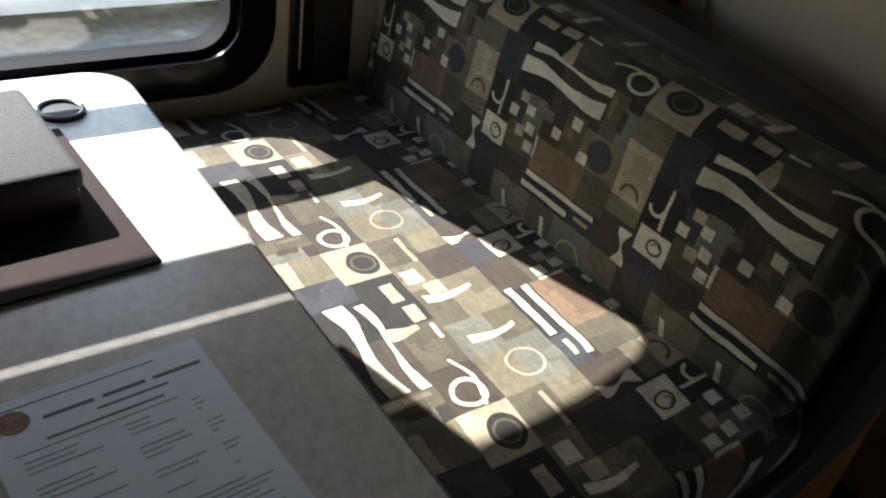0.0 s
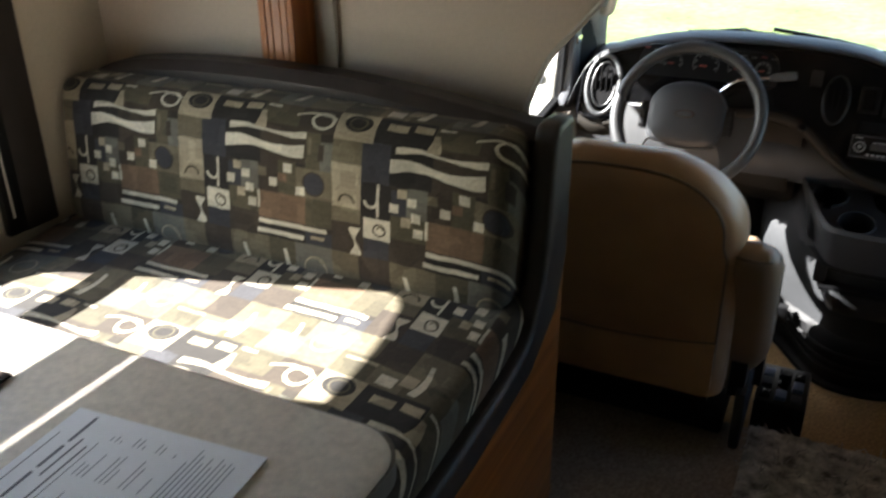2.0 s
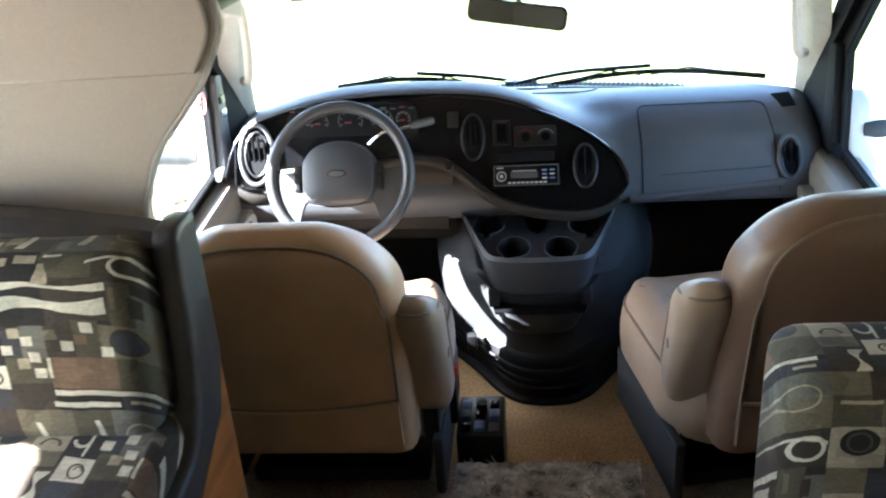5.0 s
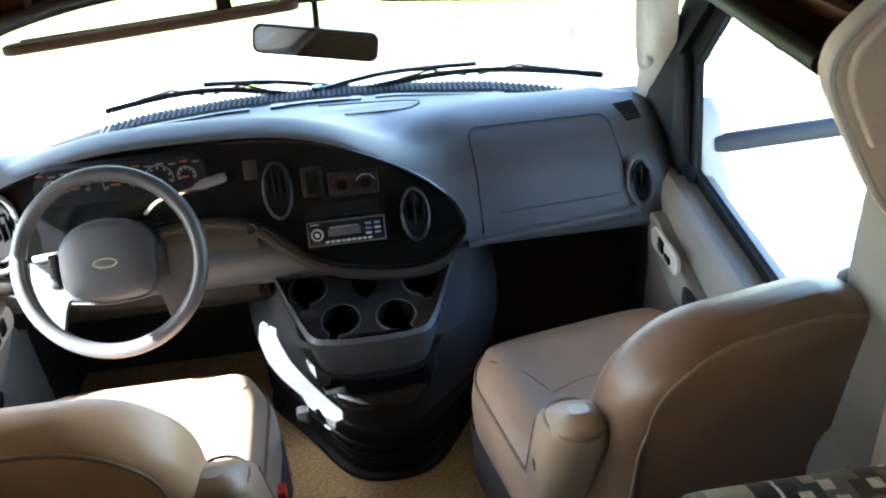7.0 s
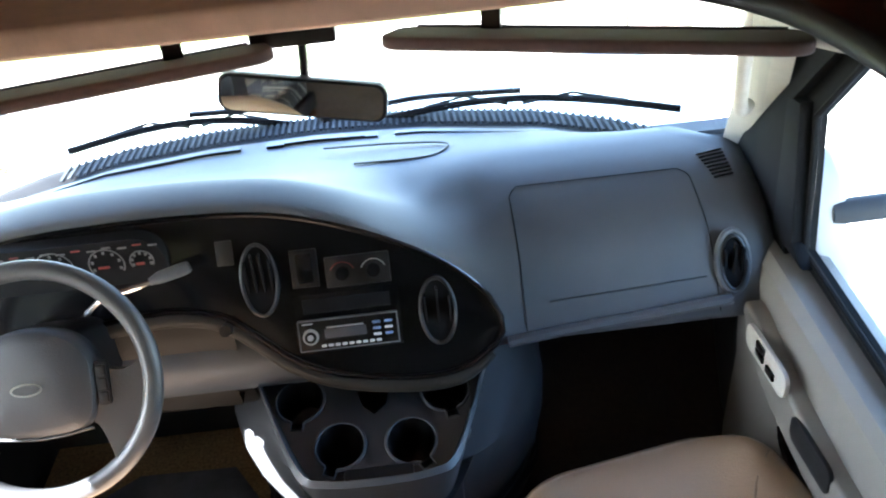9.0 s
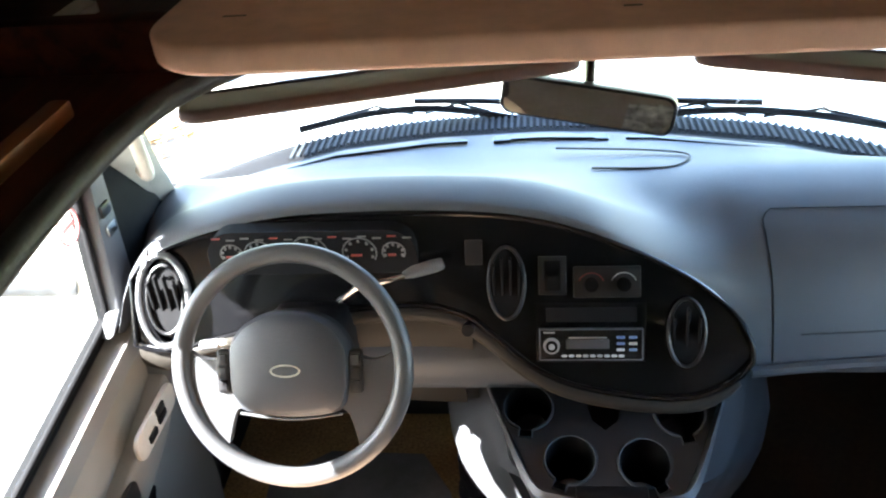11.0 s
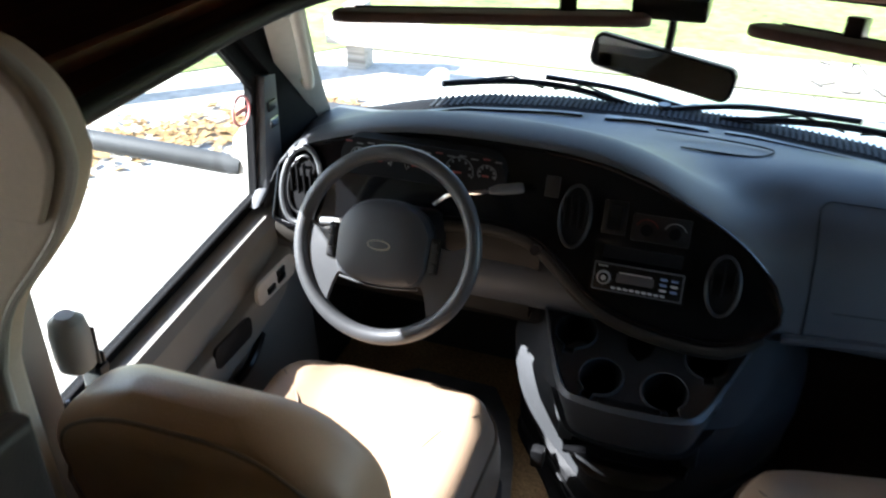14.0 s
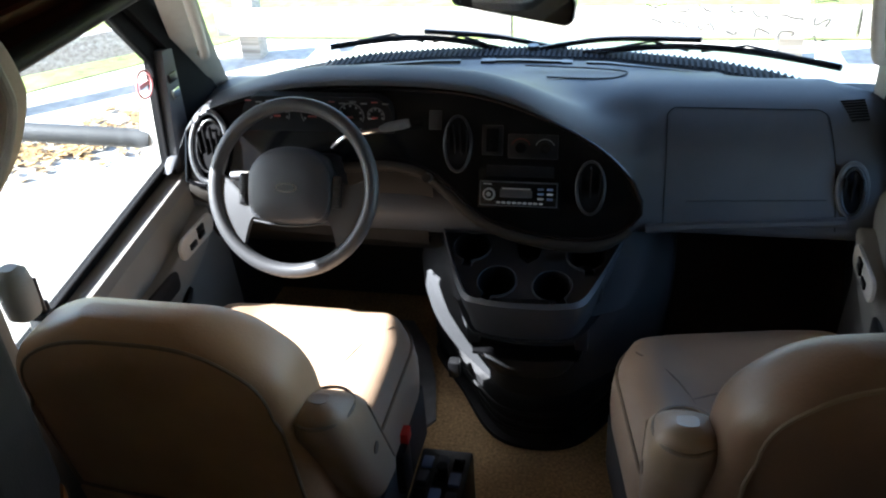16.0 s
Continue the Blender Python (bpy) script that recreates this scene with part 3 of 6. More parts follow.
def pillow(x0, x1, y0, y1, z0, z1, r, bulge=0.0, face="z", seg=5, cuts=0):
    bm = box(x0, x1, y0, y1, z0, z1, r, seg)
    c = Vector(((x0 + x1) / 2, (y0 + y1) / 2, (z0 + z1) / 2))
    h = Vector(((x1 - x0) / 2, (y1 - y0) / 2, (z1 - z0) / 2))
    if bulge:
        bmesh.ops.subdivide_edges(bm, edges=[e for e in bm.edges if e.calc_length() > 0.09], cuts=7, use_grid_fill=True)
        k = "xyz".index(face[-1])
        sign = -1 if face[0] == "-" else 1
        for v in bm.verts:
            q = [(v.co[i] - c[i]) / h[i] for i in range(3)]
            if sign * q[k] > 0.6:
                o = [q[i] for i in range(3) if i != k]
                v.co[k] += sign * bulge * max(0, 1 - o[0] ** 4) * max(0, 1 - o[1] ** 4)
    return bm


seat = pillow(-1.615, -0.535, -0.64, 0.02, 0.50, 0.632, 0.04, 0.016, "z")
for v in seat.verts:
    if v.co.z > 0.57:
        v.co.z += 0.028 * max(0.0, min(1.0, (v.co.y + 0.30) / 0.26)) ** 1.5
part("seat_cushion", seat, M_FAB_SEAT, bench, "tapestry cushion with cream curls and blocks")
back = pillow(-1.60, -0.56, -0.075, 0.045, 0.632, 0.955, 0.05, 0.02, "-y")
for v in back.verts:
    v.co.y += (v.co.z - 0.64) * 0.12
    if v.co.z > 0.86:
        v.co.z += 0.012 * math.cos((v.co.x + 1.1) * 2.6)
part("back_cushion", back, M_FAB_BACK, bench, "padded tapestry back cushion")
roll = smooth([(-1.60, 0.085, 0.94), (-1.48, 0.085, 0.985), (-1.25, 0.085, 1.005), (-0.98, 0.085, 1.005), (-0.78, 0.085, 0.99), (-0.62, 0.085, 0.968), (-0.545, 0.085, 0.955)], 5)
part("top_roll", loft([[(x, y - 0.045, z - 0.07), (x, y - 0.05, z - 0.02), (x, y - 0.03, z), (x, y + 0.02, z), (x, y + 0.04, z - 0.02), (x, y + 0.04, z - 0.2), (x, y - 0.02, z - 0.2)] for x, y, z in roll]), M_VINYL, bench, "dark brown vinyl roll over the back")
end = smooth([(0.125, 0.965), (0.07, 0.968), (0.035, 0.95), (0.02, 0.85), (0.005, 0.72), (-0.02, 0.66), (-0.08, 0.60), (-0.30, 0.575), (-0.64, 0.56)], 4)
lower = [(-0.64, 0.50), (-0.3, 0.505), (-0.05, 0.53), (0.08, 0.60), (0.125, 0.70)]
part("end_trim", prism(end + lower, "x", -0.556, -0.512, 0.014, 3), M_VINYL, bench, "dark vinyl-covered end trim")
part("base", box(-1.6, -0.535, -0.60, 0.12, FLOOR, 0.50), M_OAK, bench)
part("end_panel", prism([(-0.63, FLOOR), (0.125, FLOOR), (0.125, 0.68), (0.08, 0.59), (-0.05, 0.52), (-0.63, 0.49)], "x", -0.535, -0.518, 0.003), M_OAK_Y, bench, "orange oak end panel")
part("back_board", box(-1.6, -0.56, 0.126, 0.138, FLOOR, 0.93), M_VINYL, bench)

table = thing("dinette_table", (-1.04, -0.86, FLOOR), "speckled beige laminate dinette table with dark edging", "table")
top = rounded(-1.60, -0.495, -1.24, -0.533, 0.07, 8)
part("tabletop", prism(top, "z", 0.712, 0.74, 0.003), M_LAMINATE, table)
part("edging", plate_with_hole([(x * 1.0 + (0.004 if x > -1.04 else -0.004), y + (0.004 if y > -0.88 else -0.004)) for x, y in top], [(x, y) for x, y in top], "z", 0.708, 0.737), M_TABLE_EDGE, table, "dark grey edging")
for y in (-0.75, -1.0):
    part("leg", tube([(-1.05, y, FLOOR), (-1.05, y, 0.71)], 0.03, 16), M_CHROME, table)
holder = thing("cup_ring", (-1.47, -0.66, 0.74), "black plastic cup ring set into the table", "cup holder")
part("ring", tube([(-1.47 + 0.032 * math.cos(a), -0.655 + 0.032 * math.sin(a), 0.742) for a in (k * math.tau / 20 for k in range(20))], 0.005, 8, closed=True), M_BLACK_PL, holder)
part("well", disc((-1.47, -0.655, 0.741), (0, 0, 1), 0.029, 0.002), M_RUBBER, holder)

M_SLEEVE = material("dark_brown_sleeve", (0.022, 0.012, 0.009), 0.8, grain=0.15, scale=20, spec=0.15)
tilt = Matrix.Translation((-1.3, -0.80, 0.742)) @ Matrix.Rotation(radians(4), 4, "Z")
case = thing("cloth_case", (-1.3, -0.80, 0.742), "charcoal cloth case with dark red binding lying on the table", "case")
part("cover", pillow(-0.13, 0.12, -0.16, 0.10, 0.032, 0.062, 0.012, 0, "z", 3), M_CASE, case)
part("binding", box(-0.126, 0.116, -0.155, 0.095, 0.003, 0.034, 0.008), M_CASE_EDGE, case)
part("sleeve", box(-0.1, 0.26, -0.3, 0.135, 0.0, 0.004), M_SLEEVE, case, "dark flat sleeve under the case")
for ob in case.children:
    ob.data.transform(tilt)

paper = thing("price_sheet", (-0.78, -0.74, 0.741), "printed white sheet with a round emblem on the table", "paper")
pm = Matrix.Translation((-0.908, -0.662, 0.7425)) @ Matrix.Rotation(radians(4.5), 4, "Z")
items = [("sheet", (0, 0.279, -0.216, 0, 0, 0.0006), M_PAPER)]
rnd = random.Random(4)
# the sheet is read from its short side: lines of print run along its width
for row, (d, runs, t) in enumerate(((0.012, ((0.05, 0.2),), 0.0015), (0.034, ((0.01, 0.06), (0.068, 0.11), (0.118, 0.165)), 0.0045), (0.048, ((0.05, 0.12),), 0.003),
                                    (0.062, ((0.06, 0.17),), 0.0028))):
    for a, b in runs:
        items.append(("heading", (d, d + t, -b, -a, 0.0007, 0.0009), M_INK))
d = 0.082
while d < 0.258:
    runs = ((0.02, 0.02 + rnd.uniform(0.04, 0.07)), (0.11, 0.11 + rnd.uniform(0.02, 0.05)), (0.175, 0.175 + rnd.uniform(0.0, 0.02))) if d < 0.19 else ((0.015, 0.2 - rnd.uniform(0, 0.03)),)
    for a, b in runs:
        items.append(("print_line", (d, d + 0.0018, -0.216 + a, -0.216 + b, 0.0007, 0.0009), M_INK_PALE))
    d += 0.0065 if d > 0.19 else rnd.choice((0.007, 0.007, 0.019))
for name, (a, b, c, e, f, g), mat in items:
    part(name, box(a, b, c, e, f, g, m=pm), mat, paper)
bm = disc((0.03, -0.19, 0.0009), (0, 0, 1), 0.015, 0.0004)
bm.transform(pm)
part("emblem", bm, M_EMBLEM, paper, "round orange-brown emblem")
part("title_rule", box(0.072, 0.073, -0.2, -0.05, 0.0007, 0.0009, m=pm), M_INK, paper)
second = thing("loose_sheet", (-0.75, -0.98, 0.741), "second white printed sheet lying beside the price sheet", "paper")
part("sheet", box(0.005, 0.284, -0.50, -0.286, 0, 0.0006, m=pm), M_PAPER, second)
for k in range(14):
    part("print_line", box(0.03 + 0.016 * k, 0.0318 + 0.016 * k, -0.47, -0.33 - 0.02 * (k % 3), 0.0007, 0.0009, m=pm), M_INK_PALE, second)
font = bpy.data.curves.new("year", "FONT")
font.body, font.size = "2007", 0.012
tmp = new("year", font)
bpy.context.view_layer.update()
me = bpy.data.meshes.new_from_object(tmp.evaluated_get(bpy.context.evaluated_depsgraph_get()))
bpy.data.objects.remove(tmp)
bm = bmesh.new()
bm.from_mesh(me)
bm.transform(pm @ Matrix.Translation((0.043, -0.213, 0.0009)) @ Matrix.Rotation(radians(90), 4, "Z"))
part("year", bm, M_INK, paper, "printed year 2007")

# ---- upholstered seat behind the passenger chair ----
sofa = thing("side_sofa", (0.8, -0.2, FLOOR), "sofa in dark patterned tapestry behind the passenger seat", "sofa")
part("back_cushion", pillow(0.42, 1.13, -0.03, 0.16, 0.30, 0.735, 0.07, 0.02, "-y"), M_FAB_SOFA, sofa)
part("base", box(0.5, 1.13, 0.02, 0.16, FLOOR, 0.31, 0.01), M_VINYL, sofa)

rug = thing("runner_rug", (0.05, -0.2, FLOOR), "shaggy grey and cream runner rug on the coach floor", "rug")
M_RUG = material("grey_shag", (0.48, 0.48, 0.45), 0.95, grain=0.75, scale=28, bump=1.0, bump_scale=90, stain=0.35, stain_scale=9, spec=0.1)
rb = bmesh.new()
bmesh.ops.create_grid(rb, x_segments=60, y_segments=120, size=1)
for v in rb.verts:
    x, y = 0.06 + v.co.x * 0.22, -0.55 + v.co.y * 1.1
    v.co = Vector((x, y, FLOOR + 0.012 + 0.007 * noise.noise(Vector((x * 40, y * 40, 0))) + 0.004 * noise.noise(Vector((x * 110, y * 110, 3)))))
part("rug_base", rb, M_RUG, rug)
rnd = random.Random(9)
tuft = bmesh.new()
for k in range(1500):
    x, y = rnd.uniform(-0.16, 0.28), rnd.uniform(-0.2, 0.55)
    a, ln = rnd.uniform(0, math.tau), rnd.uniform(0.012, 0.028)
    p = Vector((x, y, FLOOR + 0.012))
    q = p + Vector((math.cos(a) * ln, math.sin(a) * ln, rnd.uniform(0.004, 0.012)))
    s = Vector((-math.sin(a), math.cos(a), 0)) * 0.0022
    tuft.faces.new([tuft.verts.new(v) for v in (p - s, p + s, q + s * 0.4, q - s * 0.4)])
tagged(part("shag_fibre", tuft, material("pale_shag", (0.42, 0.43, 0.42), 0.95, grain=0.6, scale=60), rug), kind="stuff")

# ---- cab chairs ----
def captain_chair(cx, yb, zt, label, back_mat, lean_out=0.0, turn=0.0):
    """A leather captain's chair facing forward. cx: middle of the cushion; yb: rear face of the back at its head; zt: top of the back;
    lean_out: how far the back sits to the side of the cushion's middle; turn: degrees by which it is swivelled."""
    root = thing("captain_chair", (cx, yb + 0.35, 0.0), label, "car seat", "cab chairs")
    bx, zb, wide = cx + lean_out, 0.30, 0.243

    def half(z):
        """Half the width of the back at a height."""
        g = max(0.0, (z - (zt - 0.17)) / 0.17)
        return (wide + 0.006 * math.sin((z - zb) * 5)) * max(0.0, 1 - (0.94 * g) ** 2.3) ** 0.5

    def rear(z):
        """The rear face of the back, which leans a little to the rear and rolls over at the top."""
        f = (z - zb) / (zt - zb)
        return yb + 0.095 * (1 - f) + 0.045 * max(0.0, (z - (zt - 0.07)) / 0.07) ** 2

    rings = []
    for z in [zb + 0.04 * k for k in range(9)] + [zt - 0.20 + 0.20 * math.sin(math.pi / 2 * k / 18) for k in range(19)]:
        f = (z - zb) / (zt - zb)
        w, y0 = half(z), rear(z)
        thick = (0.15 - 0.03 * f) * math.sqrt(max(0.05, 1 - max(0.0, (z - (zt - 0.06)) / 0.06) ** 2 * 0.93))
        ring = []
        for x, y in rounded(-w, w, 0, thick, min(0.042, w * 0.6, thick * 0.45), 6):
            q = x / w
            belly = -0.012 * (1 - q * q) if y < thick * 0.4 else 0.018 * (abs(q) ** 3 - 0.35) * min(1.0, (zt - z) / 0.1)
            ring.append((bx + x, y0 + y + belly, z))
        rings.append(ring)
    part("backrest", loft(rings), back_mat, root)

    def skin(q, z):
        """A point on the rear face, q of the half width from its middle."""
        return (bx + q * half(z), rear(z) - 0.012 * (1 - q * q) - 0.0015, z)

    edge = [skin(-0.90, z) for z in (0.36, 0.44, 0.52, 0.60, 0.66)]
    crown = []
    for k in range(25):
        a = math.pi * (1 - k / 24)
        x, z = 0.88 * wide * math.copysign(abs(math.cos(a)) ** 0.72, math.cos(a)), zt - 0.165 + 0.142 * math.sin(a) ** 0.8
        q = max(-0.97, min(0.97, x / max(half(z), 0.05)))
        crown.append((bx + x, rear(z) - 0.012 * (1 - q * q) + 0.012 * abs(q) ** 6 - 0.002, z))
    part("piping", tube(edge + crown + [(2 * bx - x, y, z) for x, y, z in edge[::-1]], 0.0034, 8), M_SEAM, root)
    pocket = smooth([skin(q, 0.452 - 0.018 * (1 - q * q) + 0.006 * q) for q in (-0.9, -0.6, -0.2, 0.2, 0.6, 0.9)], 4)
    part("map_pocket", loft([[(x, y, z), (x, y - 0.007, z - 0.004), (x, y + 0.004, 0.335), (x, y + 0.016, 0.335)] for x, y, z in pocket]), back_mat, root, "stitched pocket across the foot of the back")
    part("pocket_seam", tube(pocket, 0.0035, 6), M_SEAM, root)

    # cushion: a rounded pad with a domed middle, a tufted insert and a welt round its top
    plan = rounded(-0.262, 0.262, -0.27, 0.27, 0.15, 9)
    mid = yb + 0.42

    def dome(x, y):
        u, v = x / 0.262, (y - mid) / 0.27
        side = 0.020 * math.exp(-((abs(u) - 0.72) / 0.17) ** 2) * (1 if v < 0.7 else max(0.0, (1 - v) / 0.3))
        front = 0.014 * math.exp(-((v - 0.62) / 0.2) ** 2)
        return side + front - 0.012 * math.exp(-(u / 0.5) ** 2 - ((v + 0.15) / 0.5) ** 2)

    pad = []
    for q, z in ((0.90, 0.255), (0.96, 0.265), (1.0, 0.29), (1.012, 0.33), (1.01, 0.37), (0.995, 0.40), (0.965, 0.422), (0.92, 0.434), (0.86, 0.440), (0.76, 0.443), (0.64, 0.444), (0.5, 0.444), (0.34, 0.444), (0.15, 0.444)):
        ring = []
        for x, y in plan:
            px, py = cx + x * q, mid + y * q
            ring.append((px, py, z + (dome(px - cx, py) if q < 0.95 else 0)))
        pad.append(ring)
    part("cushion", loft(pad), M_LEATHER, root, "padded tan leather cushion")
    hem = rounded(-0.255, 0.255, -0.263, 0.263, 0.145, 9)
    part("welt", tube([(cx + x, mid + y, 0.418) for x, y in hem], 0.0042, 8, closed=True), M_SEAM, root)

    def on_pad(x, y):
        return (cx + x, mid + y, 0.4435 + dome(x, mid + y))

    for q in (-1, 1):
        part("seam", tube(smooth([on_pad(q * 0.125, -0.24), on_pad(q * 0.118, -0.08), on_pad(q * 0.125, 0.03), on_pad(q * 0.16, 0.10), on_pad(q * 0.215, 0.15)], 5), 0.0021, 6), M_SEAM, root)
        part("side_panel", box(cx + q * 0.25 - 0.012, cx + q * 0.25 + 0.012, yb + 0.16, yb + 0.60, 0.13, 0.285, 0.01), M_DASH_LOW, root, "grey plastic side shield")
    part("cross_seam", tube(smooth([on_pad(-0.125, 0.03), on_pad(-0.05, 0.055), on_pad(0.05, 0.055), on_pad(0.125, 0.03)], 5), 0.0021, 6), M_SEAM, root)
    part("pedestal", box(cx - 0.17, cx + 0.17, yb + 0.28, yb + 0.60, 0.0, 0.28, 0.015), M_BLACK_PL, root)
    part("slider", box(cx - 0.215, cx + 0.215, yb + 0.22, yb + 0.62, 0.12, 0.16, 0.008), M_RUBBER, root)
    if turn:
        swivel = Matrix.Translation((cx, yb + 0.12, 0)) @ Matrix.Rotation(radians(turn), 4, "Z") @ Matrix.Translation((-cx, -yb - 0.12, 0))
        for ob in root.children:
            ob.data.transform(swivel)
    return root


def armrest(cx, y, z0, z1, side, label):
    """A fat armrest folded up beside the back, its foot further forward than its head. side: where its outer face points."""
    root = thing("armrest", (cx, y, z0), label, "armrest", "chair armrests")
    rings = []
    for f in [k / 10 for k in range(9)] + [0.8 + 0.2 * math.sin(math.pi / 2 * k / 9) for k in range(1, 10)]:
        g = max(0.0, f - 0.8) / 0.2
        q = max(0.30, (1 - g ** 2.6) ** 0.42 if g < 1 else 0.30) * (1 if f > 0.14 else 0.62 + 2.7 * f)
        yy = y + 0.17 * (1 - f)
        pts = rounded(-0.055 * q, 0.055 * q, -0.078 * q, 0.078 * q, 0.046 * q, 6)
        rings.append([(cx + a, yy + b - 0.25 * (b if g > 0 else 0) * g, z0 + (z1 - z0) * f - 0.2 * b) for a, b in pts])
    part("pad", loft(rings), M_LEATHER, root)
    top = [(cx + 0.049 * math.cos(a), y + 0.012 + 0.066 * math.sin(a), z1 - 0.030 - 0.012 * math.sin(a)) for a in (k * math.tau / 24 for k in range(24))]
    part("piping", tube(top, 0.0032, 6, closed=True), M_SEAM, root)
    part("seam", tube([(cx + side * 0.0535, y + 0.17 * (1 - f) + 0.045, z0 + (z1 - z0) * f - 0.012) for f in (0.25, 0.4, 0.55, 0.7, 0.84)], 0.0028, 6), M_SEAM, root)
    hz = z0 + (z1 - z0) * 0.52
    part("pivot_cap", disc((cx + side * 0.0535, y + 0.08, hz), (side, 0, 0), 0.012, 0.006), M_PIPING, root, "dark pivot hole")
    part("bracket", box(cx - 0.018, cx + 0.018, y + 0.10, y + 0.21, z0 - 0.06, z0 + 0.05, 0.006), M_BLACK_PL, root)
    return root


captain_chair(-0.435, 0.262, 0.852, "tan leather driver's chair with a smooth vinyl back", M_LEATHER_BACK, -0.032)
captain_chair(0.60, 0.285, 0.868, "tan leather passenger chair turned slightly inward, vinyl back darkened for shade", M_LEATHER_BACK_SHADE, 0.052, 11)
armrest(-0.200, 0.350, 0.315, 0.685, 1, "tan leather armrest folded up beside the driver's chair")
armrest(0.372, 0.360, 0.315, 0.700, -1, "tan leather armrest folded up beside the passenger chair")
buckle = thing("belt_buckle", (-0.165, 0.66, 0.30), "seat belt buckle with red button beside the driver's chair", "buckle")
part("stalk", box(-0.175, -0.155, 0.60, 0.66, 0.20, 0.31, 0.006), M_BLACK_PL, buckle)
part("button", box(-0.176, -0.154, 0.64, 0.672, 0.305, 0.335, 0.004), M_RED, buckle, "red release button")
ctl = thing("control_box", (-0.10, 0.66, 0.0), "black switch box on the floor beside the driver's chair", "switch box")
part("case", box(-0.165, -0.045, 0.60, 0.78, 0.0, 0.165, 0.008), M_BLACK_PL, ctl)
for i in range(3):
    for j in range(3):
        part("switch", box(-0.155 + i * 0.036, -0.13 + i * 0.036, 0.615 + j * 0.05, 0.65 + j * 0.05, 0.164, 0.171 + 0.006 * ((i + j) % 2), 0.003), (M_BEZEL, M_DASH, M_BLUE_BTN)[(i * 2 + j) % 3], ctl)
part("knob", disc((-0.10, 0.70, 0.18), (0, 0, 1), 0.012, 0.03), M_BLACK_PL, ctl)

# ---- dashboard ----
def ywin(x):
    return lerp(x, ((-0.88, 1.42), (-0.84, 1.50), (-0.7, 1.63), (-0.52, 1.735), (-0.3, 1.785), (-0.05, 1.80), (0.2, 1.78), (0.48, 1.70), (0.65, 1.60), (0.78, 1.47), (0.88, 1.36)))


TOP = ((-0.84, 0.70), (-0.80, 0.79), (-0.74, 0.835), (-0.56, 0.88), (-0.35, 0.892), (-0.13, 0.885), (0.0, 0.86), (0.126, 0.815), (0.22, 0.765), (0.285, 0.705), (0.305, 0.655))
LOW = ((-0.84, 0.70), (-0.80, 0.675), (-0.74, 0.665), (-0.65, 0.685), (-0.45, 0.725), (-0.32, 0.738), (-0.25, 0.736), (-0.19, 0.72), (-0.134, 0.682), (-0.08, 0.64), (0.0, 0.605), (0.13, 0.585), (0.22, 0.59), (0.285, 0.625), (0.305, 0.655))

TOP, LOW = [smooth(list(c), 4) for c in (TOP, LOW)]


def yface(z):
    return 1.10 + (z - 0.66) * 0.45


dash = thing("dashboard", (0, 1.4, 0.5), "blue-grey soft plastic dashboard with a dark instrument panel", "dashboard")

def dash_row(x):
    """The dashboard's section at x, from the glass down to its underside."""
    yw = ywin(x)
    right = min(1.0, max(0.0, (x - 0.03) / 0.34))
    right = right * right * (3 - 2 * right)
    zt = lerp(x, TOP) if x < 0.30 else 0.66
    zt = max(zt, 0.70)
    left = [(yw, 0.735), (yw - 0.03, 0.757), (1.5, 0.80), (1.33, max(zt - 0.005, 0.80)), (yface(zt) + 0.09, zt + 0.012), (yface(zt) + 0.02, zt + 0.01), (yface(zt) - 0.012, zt), (yface(zt) + 0.02, zt - 0.02),
            (yface(0.7) + 0.05, 0.70), (yface(0.64) + 0.02, 0.64), (1.10, 0.59), (1.13, 0.54), (1.25, 0.50), (1.4, 0.45)]
    rgt = [(yw, 0.735), (yw - 0.03, 0.757), (1.52, 0.80), (1.42, 0.80), (1.35, 0.787), (1.29, 0.765), (1.235, 0.735), (1.20, 0.70), (1.175, 0.66), (1.155, 0.62), (1.14, 0.585), (1.15, 0.56), (1.22, 0.545), (1.4, 0.53)]
    edge = max(0.0, abs(x) - 0.80) / 0.06
    row = []
    for (a, b), (c, d) in zip(left, rgt):
        y, z = a + (c - a) * right, b + (d - b) * right
        y = min(y, yw)
        row.append((x, y + 0.03 * edge * edge, z - 0.03 * edge * edge))
    return smooth(row, 3)


part("dash_pad", loft([dash_row(-0.86 + 1.72 * k / 90) for k in range(91)], closed=False, cap=False), M_DASH, dash)


def on_dash(x, k):
    """A point on the dashboard's skin, k steps down the section."""
    row = dash_row(x)
    i = min(int(k * 3), len(row) - 2)
    return Vector(row[i]).lerp(Vector(row[i + 1]), k * 3 - i) + Vector((0, -0.0008, 0.0008))


xs = [-0.80 + 1.10 * k / 60 for k in range(61)]
panel = []
for x in xs:
    zt, zl = lerp(x, TOP) - 0.012, lerp(x, LOW)
    zt = max(zt, zl + 0.004)
    panel.append([(x, yface(zl + (zt - zl) * f) - 0.004 - 0.012 * math.sin(math.pi * f) * 0.3, zl + (zt - zl) * f) for f in (k / 8 for k in range(9))])
part("instrument_panel", loft(panel, closed=False, cap=False), M_BEZEL, dash, "glossy dark teardrop-shaped panel")
rimtop = [(x, yface(lerp(x, TOP)) - 0.012, lerp(x, TOP) - 0.006) for x in xs]
rimlow = [(x, yface(lerp(x, LOW)) - 0.012, lerp(x, LOW) - 0.002) for x in xs]
part("panel_rim", tube(rimtop + rimlow[::-1], 0.005, 8, closed=True), M_BEZEL, dash)
# knee bolster below the instruments, with its shade put into the colour
bol = []
